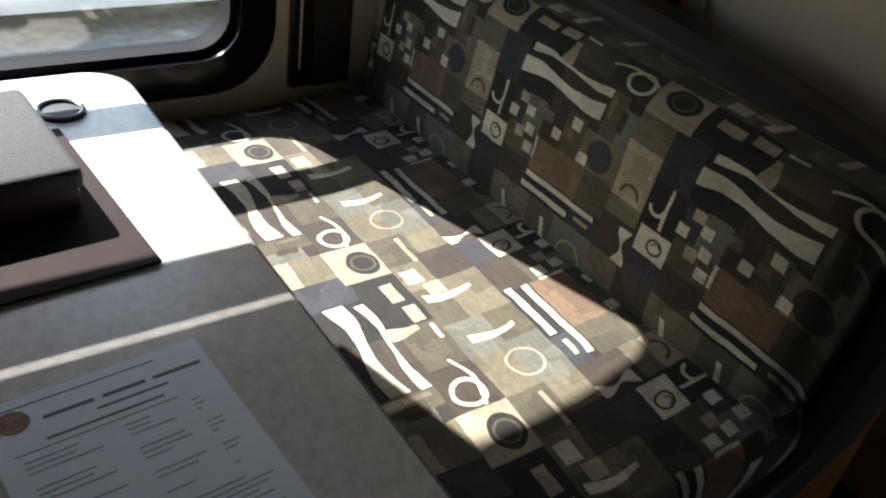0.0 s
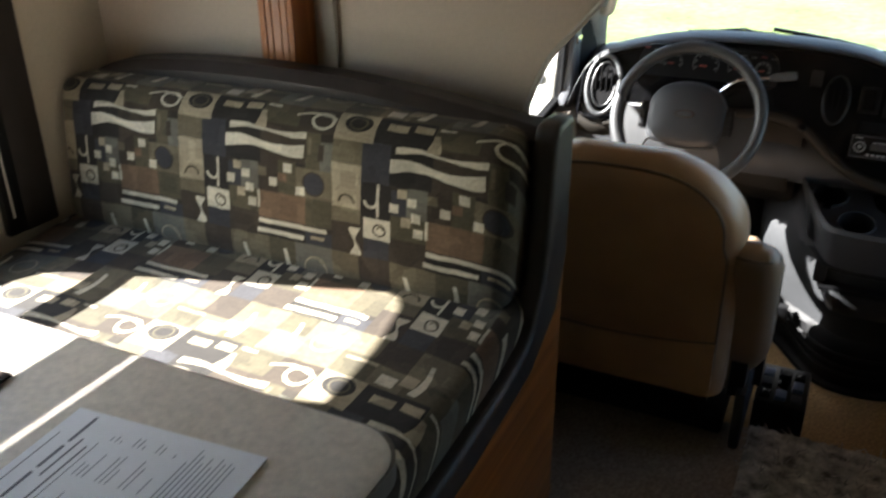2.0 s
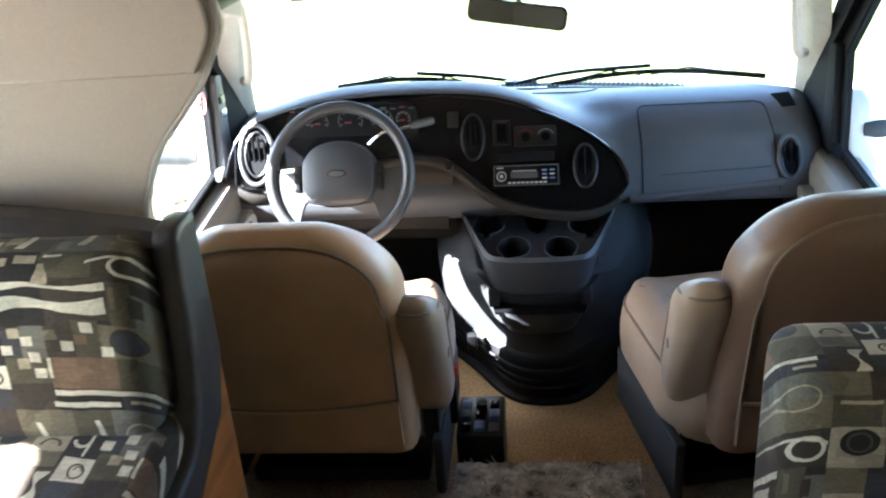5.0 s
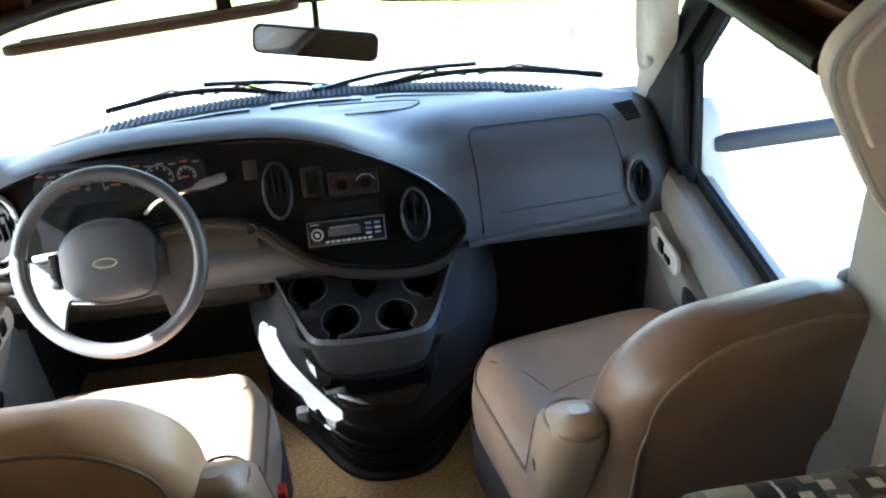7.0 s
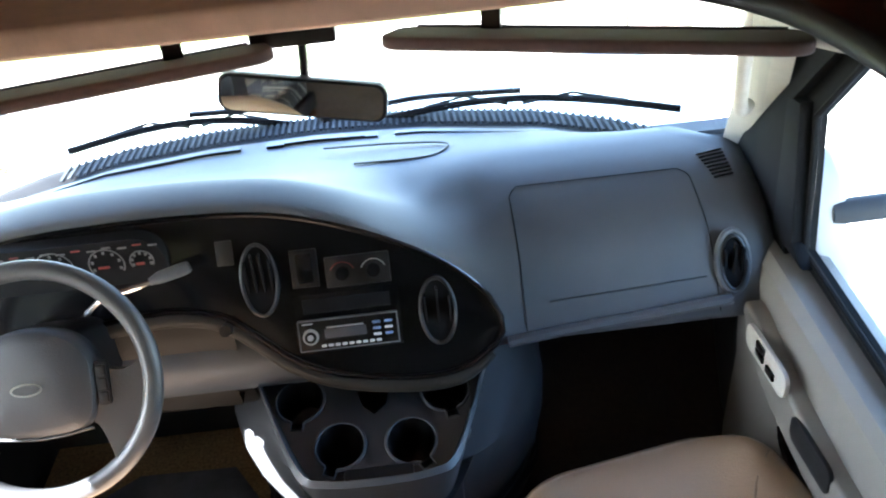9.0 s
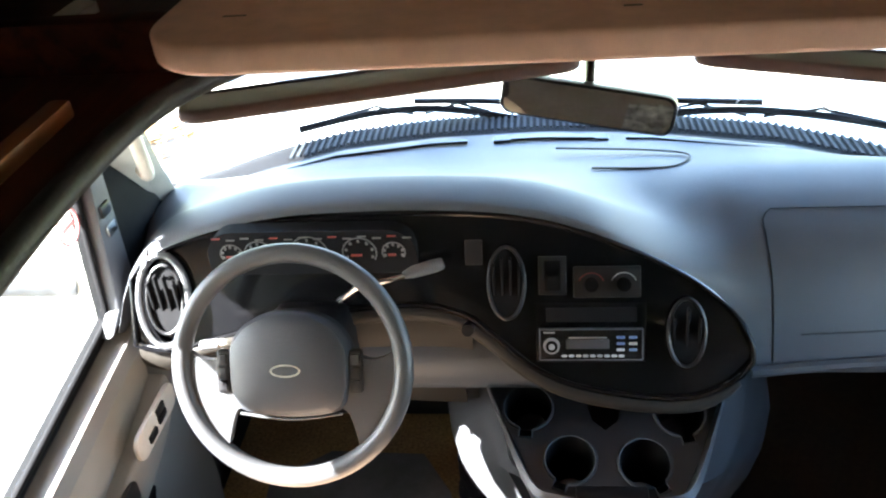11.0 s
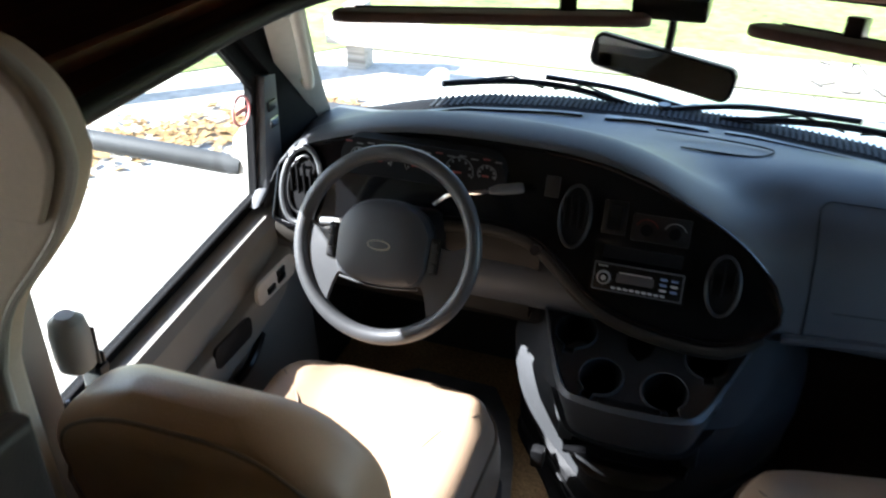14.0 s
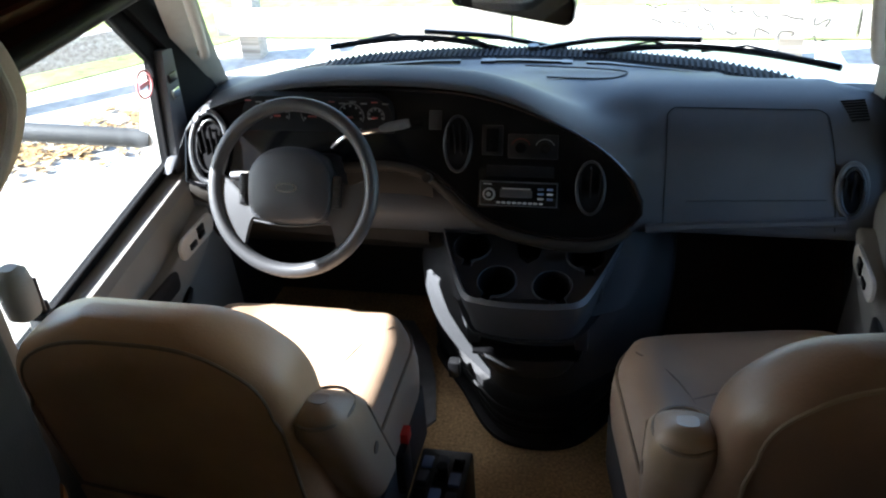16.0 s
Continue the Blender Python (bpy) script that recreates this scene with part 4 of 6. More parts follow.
for k in range(25):
    x = -0.80 + 0.62 * k / 24
    zl = lerp(x, LOW) - 0.006
    bol.append(smooth([(x, yface(zl) + 0.0, zl), (x, yface(zl) - 0.008, zl - 0.03), (x, 1.12, zl - 0.09), (x, 1.16, 0.50), (x, 1.20, 0.45), (x, 1.3, 0.44)], 3))
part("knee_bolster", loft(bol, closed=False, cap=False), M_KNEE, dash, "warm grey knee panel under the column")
lip = [(x, yface(lerp(x, LOW)) - 0.006, lerp(x, LOW) - 0.019) for x in (-0.72 + 1.0 * k / 44 for k in range(45))]
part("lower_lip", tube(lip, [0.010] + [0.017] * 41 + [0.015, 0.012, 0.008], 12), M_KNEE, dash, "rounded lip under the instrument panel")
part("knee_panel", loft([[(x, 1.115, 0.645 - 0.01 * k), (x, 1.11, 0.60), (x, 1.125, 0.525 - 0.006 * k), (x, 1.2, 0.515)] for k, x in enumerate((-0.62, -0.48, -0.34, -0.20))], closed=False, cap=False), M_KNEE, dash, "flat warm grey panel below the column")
lid_line = [on_dash(0.352, 10.0 - 0.35 * k) for k in range(17)] + [on_dash(0.352 + 0.008, 4.15)] + [on_dash(0.37 + 0.32 * k / 12, 4.0) for k in range(13)] \
    + [on_dash(0.705, 4.2)] + [on_dash(0.71 + 0.012 * k / 16, 4.4 + 0.35 * k) for k in range(17)]
part("lid_gap", tube(lid_line, 0.0009, 6), M_SEAL, dash, "dark shut line of the airbag lid")
part("lid_crease", tube([on_dash(0.40 + 0.30 * k / 10, 8.6 - 0.3 * k / 10) for k in range(11)], 0.0015, 6), M_DASH_LOW, dash)
part("lip_right", tube(smooth([(0.314, 1.13, 0.578), (0.45, 1.137, 0.588), (0.6, 1.137, 0.60), (0.74, 1.135, 0.615)], 5), 0.011, 8), M_DASH, dash)


def slot(x0, x1, inset=0.075, wide=0.014):
    pts = [(x0 + (x1 - x0) * k / 12,) for k in range(13)]
    a = [(p[0], ywin(p[0]) - inset, 0.770) for p in pts]
    rings = [[(x, y - wide / 2, z - 0.004), (x, y - wide / 2, z + 0.003), (x, y + wide / 2, z + 0.002), (x, y + wide / 2, z - 0.004)] for x, y, z in a]
    return loft(rings)


for a, b in ((-0.62, -0.22), (-0.16, 0.09), (0.14, 0.50)):
    part("defrost_slot", slot(a, b), M_BLACK_PL, dash, "black defroster slot")
for a, b in ((-0.70, -0.68), (-0.16, -0.12), (0.07, 0.10), (0.47, 0.50)):
    part("slot_end", slot(a, b, 0.075, 0.026), M_BLACK_PL, dash)
part("speaker_lid", tube(smooth([(-0.02, 1.62, 0.7915), (0.14, 1.60, 0.7935), (0.24, 1.575, 0.7955), (0.25, 1.54, 0.799), (0.2, 1.50, 0.8015), (0.05, 1.50, 0.8035)], 5), 0.0022, 6), M_DASH_LOW, dash, "shut line on the dash top")
for k in range(8):
    part("speaker_rib", tube([on_dash(0.742 + 0.002 * k, 3.5 + 0.15 * k), on_dash(0.768, 3.45 + 0.15 * k), on_dash(0.795, 3.4 + 0.15 * k)], 0.0024, 6), M_SEAL, dash)


def vent(x, z, rx, rz, ribs=4, y=None):
    """An oval louvred air vent."""
    y = yface(z) - 0.018 if y is None else y
    ring = part("vent", tube([(x + rx * math.cos(a), y + rz * 0.45 * math.sin(a), z + rz * math.sin(a)) for a in (k * math.tau / 28 for k in range(28))], 0.0034, 8, closed=True), M_VENT, dash, "oval louvred air vent")
    part("well", well(x, y + 0.004, z, rx, rz), M_SEAL, ring)
    for k in range(ribs):
        u = -rx * 0.7 + 1.4 * rx * k / max(1, ribs - 1)
        h = rz * math.sqrt(max(0, 1 - (u / rx) ** 2)) * 0.92
        part("louvre", box(x + u - 0.002, x + u + 0.002, y - 0.006, y + 0.006, z - h, z + h, 0.001), M_SEAL, ring)


def well(x, y, z, rx, rz):
    bm = bmesh.new()
    bm.faces.new([bm.verts.new((x + rx * math.cos(a), y + rz * 0.45 * math.sin(a), z + rz * math.sin(a))) for a in (k * math.tau / 28 for k in range(28))])
    return bm


vent(-0.735, 0.755, 0.034, 0.058, 4)
vent(-0.117, 0.776, 0.031, 0.058, 4)
vent(0.188, 0.694, 0.031, 0.054, 3)
vent(0.75, 0.672, 0.024, 0.047, 3, 1.169)
part("vent_pod", tube([(0.75 + 0.030 * math.cos(a), 1.174 + 0.024 * math.sin(a), 0.672 + 0.054 * math.sin(a)) for a in (k * math.tau / 30 for k in range(30))], 0.006, 10, closed=True), M_DASH, dash, "rounded grey ring round the end vent")
part("vent_pod", tube([(-0.736 + 0.047 * math.cos(a), yface(0.75) - 0.018 + 0.036 * math.sin(a), 0.754 + 0.077 * math.sin(a)) for a in (k * math.tau / 30 for k in range(30))], 0.007, 8, closed=True), M_CONSOLE, dash, "grey ring round the end vent")
# gauges
cl = part("gauge_panel", prism(rounded(-0.645, -0.27, 0.755, 0.878, 0.05), "y", yface(0.80) - 0.012, yface(0.80) + 0.02), M_SEAL, dash, "black gauge cluster with white and red marks")
for gx, gr in ((-0.60, 0.020), (-0.55, 0.026), (-0.46, 0.034), (-0.37, 0.030), (-0.31, 0.020)):
    gy = yface(0.80) - 0.014
    part("dial", tube([(gx + gr * math.cos(a), gy, 0.834 + gr * math.sin(a)) for a in (math.radians(-30 + 240 * k / 16) for k in range(17))], 0.0012, 5), M_GAUGE, cl)
    for k in range(7):
        a = math.radians(-20 + 220 * k / 6)
        part("tick", box(gx + gr * 0.8 * math.cos(a) - 0.002, gx + gr * 0.8 * math.cos(a) + 0.002, gy - 0.002, gy, 0.834 + gr * 0.8 * math.sin(a) - 0.0025, 0.834 + gr * 0.8 * math.sin(a) + 0.0025), M_GAUGE, cl)
    part("needle", box(gx - gr * 0.5, gx + 0.004, gy - 0.003, gy - 0.001, 0.828, 0.832), M_GAUGE_RED, cl, "red needle")
for k in range(14):
    part("legend", box(-0.63 + 0.026 * k, -0.615 + 0.026 * k, yface(0.80) - 0.0155, yface(0.80) - 0.0135, 0.866 - 0.0035 * (k % 2), 0.8685 - 0.0035 * (k % 2)), M_GAUGE if k % 4 else M_GAUGE_RED, cl)
# climate switches and radio
def face_box(x0, x1, z0, z1, proud, back=0.02, bevel=0.002):
    """A box on the sloping instrument panel."""
    z = (z0 + z1) / 2
    h = (z1 - z0) / 2 * math.hypot(1, 0.45)
    m = Matrix.Translation(((x0 + x1) / 2, yface(z) - 0.006, z)) @ Matrix.Rotation(-math.atan(0.45), 4, "X")
    return box(-(x1 - x0) / 2, (x1 - x0) / 2, -proud, back, -h, h, bevel, m=m)


part("headlamp_switch", face_box(-0.188, -0.158, 0.80, 0.84, 0.004), M_VENT, dash, "grey square panel")
part("switch_frame", face_box(-0.062, -0.014, 0.75, 0.812, 0.004), M_BLACK_PL, dash)
part("switch", face_box(-0.052, -0.024, 0.757, 0.805, 0.006), M_BEZEL, dash)
cc = part("climate_panel", face_box(-0.002, 0.112, 0.745, 0.795, 0.004), M_BLACK_PL, dash, "climate panel with round knobs")
for kx in (0.028, 0.083):
    y = yface(0.77) - 0.014
    part("knob", disc((kx, y, 0.77), (0, -1, 0.45), 0.012, 0.016), M_BEZEL, cc)
    part("scale", tube([(kx + 0.022 * math.cos(a), y - 0.001 + 0.022 * 0.4 * math.sin(a), 0.77 + 0.019 * math.sin(a)) for a in (math.radians(20 + 140 * k / 10) for k in range(11))], 0.0009, 5), M_GAUGE_RED if kx < 0.05 else M_DIAL, cc)
part("radio_surround", face_box(-0.068, 0.122, 0.64, 0.738, 0.003), M_BEZEL, dash, "dark surround of the radio slot")
part("storage_slot", face_box(-0.05, 0.106, 0.706, 0.73, 0.0045), M_SEAL, dash, "black open slot over the radio")
radio = part("radio", face_box(-0.062, 0.115, 0.646, 0.697, 0.010), M_RADIO, dash, "black car radio with silver buttons")
part("radio_trim", face_box(-0.062, 0.115, 0.6945, 0.697, 0.0115), M_DASH, radio)
part("radio_trim", face_box(-0.062, 0.115, 0.646, 0.6475, 0.0115), M_DASH, radio)
for x in (-0.062, 0.1135):
    part("radio_trim", face_box(x, x + 0.0015, 0.6475, 0.6945, 0.0115), M_DASH, radio)
part("display", face_box(-0.016, 0.058, 0.664, 0.680, 0.0115), M_STEER, radio, "grey display window")
part("display_rim", face_box(-0.012, 0.054, 0.681, 0.6835, 0.0118), M_SILVER, radio)
yk = yface(0.674) - 0.018
part("dial", disc((-0.041, yk, 0.674), (0, -1, 0.45), 0.0145, 0.006), M_SILVER, radio)
part("dial_ring", disc((-0.041, yk - 0.003, 0.675), (0, -1, 0.45), 0.0105, 0.006), M_RADIO, radio)
part("dial_button", disc((-0.041, yk - 0.005, 0.676), (0, -1, 0.45), 0.0055, 0.006), M_SILVER, radio)
for k in range(9):
    part("button", face_box(-0.024 + k * 0.0122, -0.0145 + k * 0.0122, 0.6505, 0.655, 0.0125), M_DIAL, radio)
for k in range(6):
    part("button", face_box(0.070 + 0.021 * (k % 2), 0.084 + 0.021 * (k % 2), 0.6605 + 0.010 * (k // 2), 0.665 + 0.010 * (k // 2), 0.0125), M_BLUE_BTN if k % 3 else M_DIAL, radio)
part("maker_strip", face_box(-0.055, -0.035, 0.6895, 0.692, 0.0118), M_SILVER, radio)
part("lighter", disc((-0.185, yface(0.70) - 0.02, 0.705), (0, -1, 0.45), 0.011, 0.03), M_BLACK_PL, dash)

# ---- steering wheel ----
HUB = Vector((-0.465, 0.965, 0.735))
wheel = thing("steering_wheel", HUB, "grey four-spoke steering wheel with a padded hub", "steering wheel")
WM = Matrix.Translation(HUB) @ Matrix.Rotation(radians(62), 4, "X")
def on_wheel(bm):
    bm.transform(WM)
    return bm


R = 0.186
part("rim", on_wheel(tube([(R * math.cos(a), R * math.sin(a), 0) for a in (k * math.tau / 64 for k in range(64))], 0.0162, 14, closed=True)), M_STEER, wheel)
hubp = smooth([(0.0, -0.08), (0.05, -0.077), (0.085, -0.066), (0.098, -0.04), (0.101, 0.0), (0.098, 0.034), (0.075, 0.064), (0.04, 0.08), (0.0, 0.085), (-0.04, 0.08), (-0.075, 0.064), (-0.098, 0.034), (-0.101, 0.0), (-0.098, -0.04), (-0.085, -0.066), (-0.05, -0.077)], 4)
hr = [[(x * s, y * s * 1.06 + 0.002, z) for x, y in hubp] for s, z in ((0.80, -0.05), (1.0, -0.02), (1.0, 0.008), (0.94, 0.022), (0.78, 0.03), (0.4, 0.034))]
part("airbag_cover", on_wheel(loft(hr)), M_STEER_HUB, wheel, "blue-grey airbag cover")
badge = part("badge", on_wheel(disc((0, 0.0, 0.035), (0, 0, 1), 0.026, 0.003, squash=0.42)), M_CHROME, wheel, "small chrome oval badge")
part("badge_field", on_wheel(disc((0, 0.0, 0.0366), (0, 0, 1), 0.022, 0.003, squash=0.36)), M_DASH_LOW, badge)
for s in (-1, 1):
    rows = []
    for k in range(9):
        t = k / 8
        row_t, row_b = [], []
        for j in range(9):
            f = j / 8
            hy = 0.05 - 0.12 * f
            hx = 0.078 + 0.012 * math.sin(math.pi * f)
            a = radians(10 - 62 * f)
            rx, ry = R * 0.985 * math.cos(a), R * 0.985 * math.sin(a)
            dip = 0.029 * math.sin(math.pi * t) * (1 if f > 0.5 else -1) * abs(2 * f - 1)
            x, y = hx + (rx - hx) * t, hy + (ry - hy) * t + dip
            row_t.append((s * x, y, 0.012 - 0.010 * t))
            row_b.append((s * x, y, -0.012))
        rows.append(row_t + row_b[::-1])
    part("spoke", on_wheel(loft(rows)), M_STEER, wheel)
    pad = part("button_pad", on_wheel(prism(rounded(s * 0.110 - 0.0105, s * 0.110 + 0.0105, -0.042, 0.030, 0.006, 4), "z", 0.004, 0.0145, 0.002)), M_BLACK_PL, wheel, "black pad of speed control buttons")
    for k in range(3):
        part("button", on_wheel(box(s * 0.110 - 0.007, s * 0.110 + 0.007, -0.037 + k * 0.0215, -0.020 + k * 0.0215, 0.012, 0.0175, 0.002)), M_VENT, pad)
part("bottom_trim", on_wheel(tube(smooth([(-0.085, -0.076, 0.010), (0, -0.085, 0.012), (0.085, -0.076, 0.010)], 5), 0.0025, 8)), M_STEER, wheel)
part("column_shroud", on_wheel(loft([[(x * s, y * s + o, z) for x, y in rounded(-0.07, 0.07, -0.055, 0.065, 0.03, 5)] for s, o, z in ((0.8, 0, -0.035), (1, 0.01, -0.06), (1.1, 0.02, -0.2), (1.1, 0.0, -0.24))])), M_BLACK_PL, wheel)
M_GRIP = material("grey_lever_plastic", (0.10, 0.103, 0.107), 0.4, grain=0.1, scale=60, bump=0.3, bump_scale=500)
lever = thing("gear_lever", (-0.33, 1.1, 0.80), "column gear lever with a silver grey grip", "gear lever")
part("rod", tube(smooth([(-0.40, 1.075, 0.785), (-0.36, 1.07, 0.818), (-0.31, 1.076, 0.826), (-0.27, 1.09, 0.830)], 5), 0.0045, 8), M_CHROME, lever)
part("grip", tube([(-0.285, 1.085, 0.829), (-0.27, 1.092, 0.831), (-0.235, 1.105, 0.834), (-0.222, 1.11, 0.835)], [0.006, 0.0105, 0.0115, 0.010], 14), M_GRIP, lever, "silver grey grip with a dark end")
part("end_cap", disc((-0.2215, 1.1105, 0.8352), (0.9, 0.35, 0.15), 0.008, 0.004), M_BLACK_PL, lever)
stalk = thing("indicator_stalk", (-0.6, 1.05, 0.72), "pale multifunction stalk beside the steering wheel", "stalk")
part("rod", tube(smooth([(-0.53, 1.04, 0.735), (-0.57, 1.035, 0.735), (-0.61, 1.03, 0.73)], 4), 0.007, 10), M_PILLAR, stalk)
part("tip", tube([(-0.61, 1.03, 0.73), (-0.64, 1.027, 0.728)], 0.009, 10), M_SILVER, stalk)

# ---- engine cover and console ----
cover = thing("engine_cover", (0.05, 1.2, 0.0), "moulded engine cover with a rubber skirt, darkened for shade", "engine cover")
EC = 0.07


def cover_ring(z, back, flank, mid, nose):
    """One level of the cover: half widths at the rear, the flank and the shoulder, and the front edge."""
    half = [(back, 1.40), (back * 0.99, 1.32), (flank, max(1.15, nose + 0.20)), (mid, nose + 0.07), (mid * 0.62, nose + 0.018), (mid * 0.22, nose)]
    line = [(-a, b) for a, b in half] + [(a, b) for a, b in half[::-1]]
    return [(EC + x, y, z) for x, y in smooth(line, 4)]


levels = ((0.05, 0.30, 0.185, 0.115, 1.000), (0.09, 0.31, 0.21, 0.12, 0.998), (0.13, 0.315, 0.235, 0.128, 0.995), (0.19, 0.325, 0.265, 0.14, 0.99), (0.25, 0.33, 0.287, 0.16, 0.985),
          (0.33, 0.335, 0.305, 0.19, 0.985), (0.40, 0.335, 0.312, 0.215, 1.00), (0.44, 0.33, 0.312, 0.245, 1.07), (0.50, 0.325, 0.305, 0.265, 1.14), (0.57, 0.31, 0.285, 0.26, 1.17))
# A lighter grey in itself; the shade low in the cab is coloured in
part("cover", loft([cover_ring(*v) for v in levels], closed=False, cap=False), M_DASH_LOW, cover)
part("rubber_skirt", loft([cover_ring(*v) for v in ((0.0, 0.33, 0.225, 0.145, 0.972), (0.012, 0.33, 0.223, 0.142, 0.972), (0.018, 0.32, 0.205, 0.128, 0.985), (0.04, 0.318, 0.20, 0.125, 0.98), (0.055, 0.318, 0.203, 0.128, 0.975), (0.10, 0.318, 0.22, 0.132, 0.978), (0.15, 0.322, 0.25, 0.14, 0.982), (0.165, 0.322, 0.252, 0.138, 0.995))], closed=False, cap=False), M_RUBBER, cover, "ribbed black rubber skirt")
for v in ((0.062, 0.32, 0.208, 0.132, 0.970), (0.085, 0.321, 0.217, 0.134, 0.972), (0.118, 0.322, 0.232, 0.138, 0.974)):
    part("ridge", tube(cover_ring(*v), 0.0045, 6), M_RUBBER, cover)
part("latch", box(-0.165, -0.135, 1.07, 1.10, 0.13, 0.18, 0.006), M_BLACK_PL, cover, "black release latch")

M_DECK = material("matt_dark_plastic", (0.014, 0.0145, 0.016), 0.4, grain=0.1, scale=20, bump=0.2, bump_scale=400)
con = thing("cup_console", (0.055, 1.03, 0.2), "dark grey console with four cup holders and a tray", "console")
def con_ring(z, wb, wf, yb, yf, rise=0.0):
    line = smooth([(0.055 - wb, yb), (0.055 - wb * 0.86, yb - (yb - yf) * 0.35), (0.055 - wf * 1.05, yf + 0.03), (0.055 - wf * 0.7, yf), (0.055, yf - 0.008), (0.055 + wf * 0.7, yf), (0.055 + wf * 1.05, yf + 0.03), (0.055 + wb * 0.86, yb - (yb - yf) * 0.35), (0.055 + wb, yb)], 4)
    return [(x, y, z + max(0.0, (y - 0.92) * rise)) for x, y in line]


body = [con_ring(0.235, 0.10, 0.07, 1.10, 1.0), con_ring(0.25, 0.125, 0.09, 1.11, 0.965), con_ring(0.29, 0.15, 0.105, 1.12, 0.945), con_ring(0.325, 0.165, 0.11, 1.12, 0.935)]
part("lower_body", loft(body, closed=False, cap=False), M_CONSOLE, con)
body = [con_ring(0.385, 0.18, 0.115, 1.13, 0.925), con_ring(0.42, 0.195, 0.12, 1.13, 0.915, 0.28), con_ring(0.47, 0.215, 0.13, 1.14, 0.90, 0.28), con_ring(0.505, 0.228, 0.135, 1.145, 0.89, 0.28), con_ring(0.515, 0.226, 0.13, 1.145, 0.897, 0.28), con_ring(0.47, 0.215, 0.12, 1.14, 0.915, 0.28)]
part("upper_body", loft(body, closed=False, cap=False), M_CONSOLE, con, "raised grey lip")
part("tray", prism([(-0.07, 0.945), (0.18, 0.945), (0.21, 1.1), (-0.10, 1.1)], "z", 0.32, 0.328), M_BLACK_PL, con, "open tray below the cup holders")
part("tray_back", box(-0.12, 0.23, 1.06, 1.07, 0.32, 0.40), M_RUBBER, con)
for s in (-1, 1):
    part("tray_side", box(0.055 + s * 0.128 - 0.016, 0.055 + s * 0.128 + 0.016, 0.975, 1.08, 0.325, 0.39, 0.008), M_CONSOLE, con)
CUPS = ((-0.085, 1.085, -95), (0.185, 1.075, -80), (-0.012, 0.985, -112), (0.115, 0.98, -62))
deckp = [(x, y) for x, y, z in con_ring(0, 0.214, 0.122, 1.14, 0.912)]
deck_bm = bmesh.new()


def deck_z(y):
    return 0.486 + (y - 0.92) * 0.28


def keyhole(x, y, turn):
    """A round opening with a notch for a mug's handle; turn is the notch's direction in degrees."""
    arc = [radians(turn + 15 + 330 * k / 26) for k in range(27)]
    rim = [(x + 0.045 * math.cos(a), y + 0.045 * math.sin(a)) for a in arc]
    c, s = math.cos(radians(turn)) * 0.016, math.sin(radians(turn)) * 0.016
    return rim, [(rim[-1][0] + c, rim[-1][1] + s), (rim[0][0] + c, rim[0][1] + s)]


loops = [deckp] + [rim + notch for rim, notch in (keyhole(*c) for c in CUPS)]
loops.append([(0.012, 1.128), (0.088, 1.128), (0.075, 1.06), (0.052, 1.04), (0.03, 1.06)])
for lp in loops:
    vs = [deck_bm.verts.new((x, y, deck_z(y))) for x, y in lp]
    for i in range(len(vs)):
        deck_bm.edges.new((vs[i], vs[(i + 1) % len(vs)]))
bmesh.ops.triangle_fill(deck_bm, use_beauty=True, edges=deck_bm.edges[:])
bmesh.ops.recalc_face_normals(deck_bm, faces=deck_bm.faces)
part("deck", deck_bm, M_DECK, con, "dark deck with round cup openings")
part("deck_floor", prism(deckp, "z", 0.395, 0.40), M_RUBBER, con)
for x, y, turn in CUPS:
    rim, notch = keyhole(x, y, turn)
    cup = part("cup_holder", tube([(u, v, deck_z(v) + 0.001) for u, v in rim], 0.0028, 8), M_DASH_LOW, con, "round cup holder with a notch for a mug handle")
    part("notch_rim", tube([(u, v, deck_z(v) + 0.001) for u, v in [rim[-1]] + notch + [rim[0]]], 0.002, 6), M_DASH_LOW, cup)
    part("sleeve", loft([[(x + r * math.cos(a), y + r * math.sin(a), z if z < 0.45 else deck_z(y + r * math.sin(a))) for a in (k * math.tau / 28 for k in range(28))] for r, z in ((0.046, 0.488), (0.042, 0.44), (0.040, 0.402))], cap=False), M_BLACK_PL, cup)
part("coin_slot", box(-0.005, 0.115, 0.908, 0.935, 0.486, 0.497, 0.004), M_BLACK_PL, con)

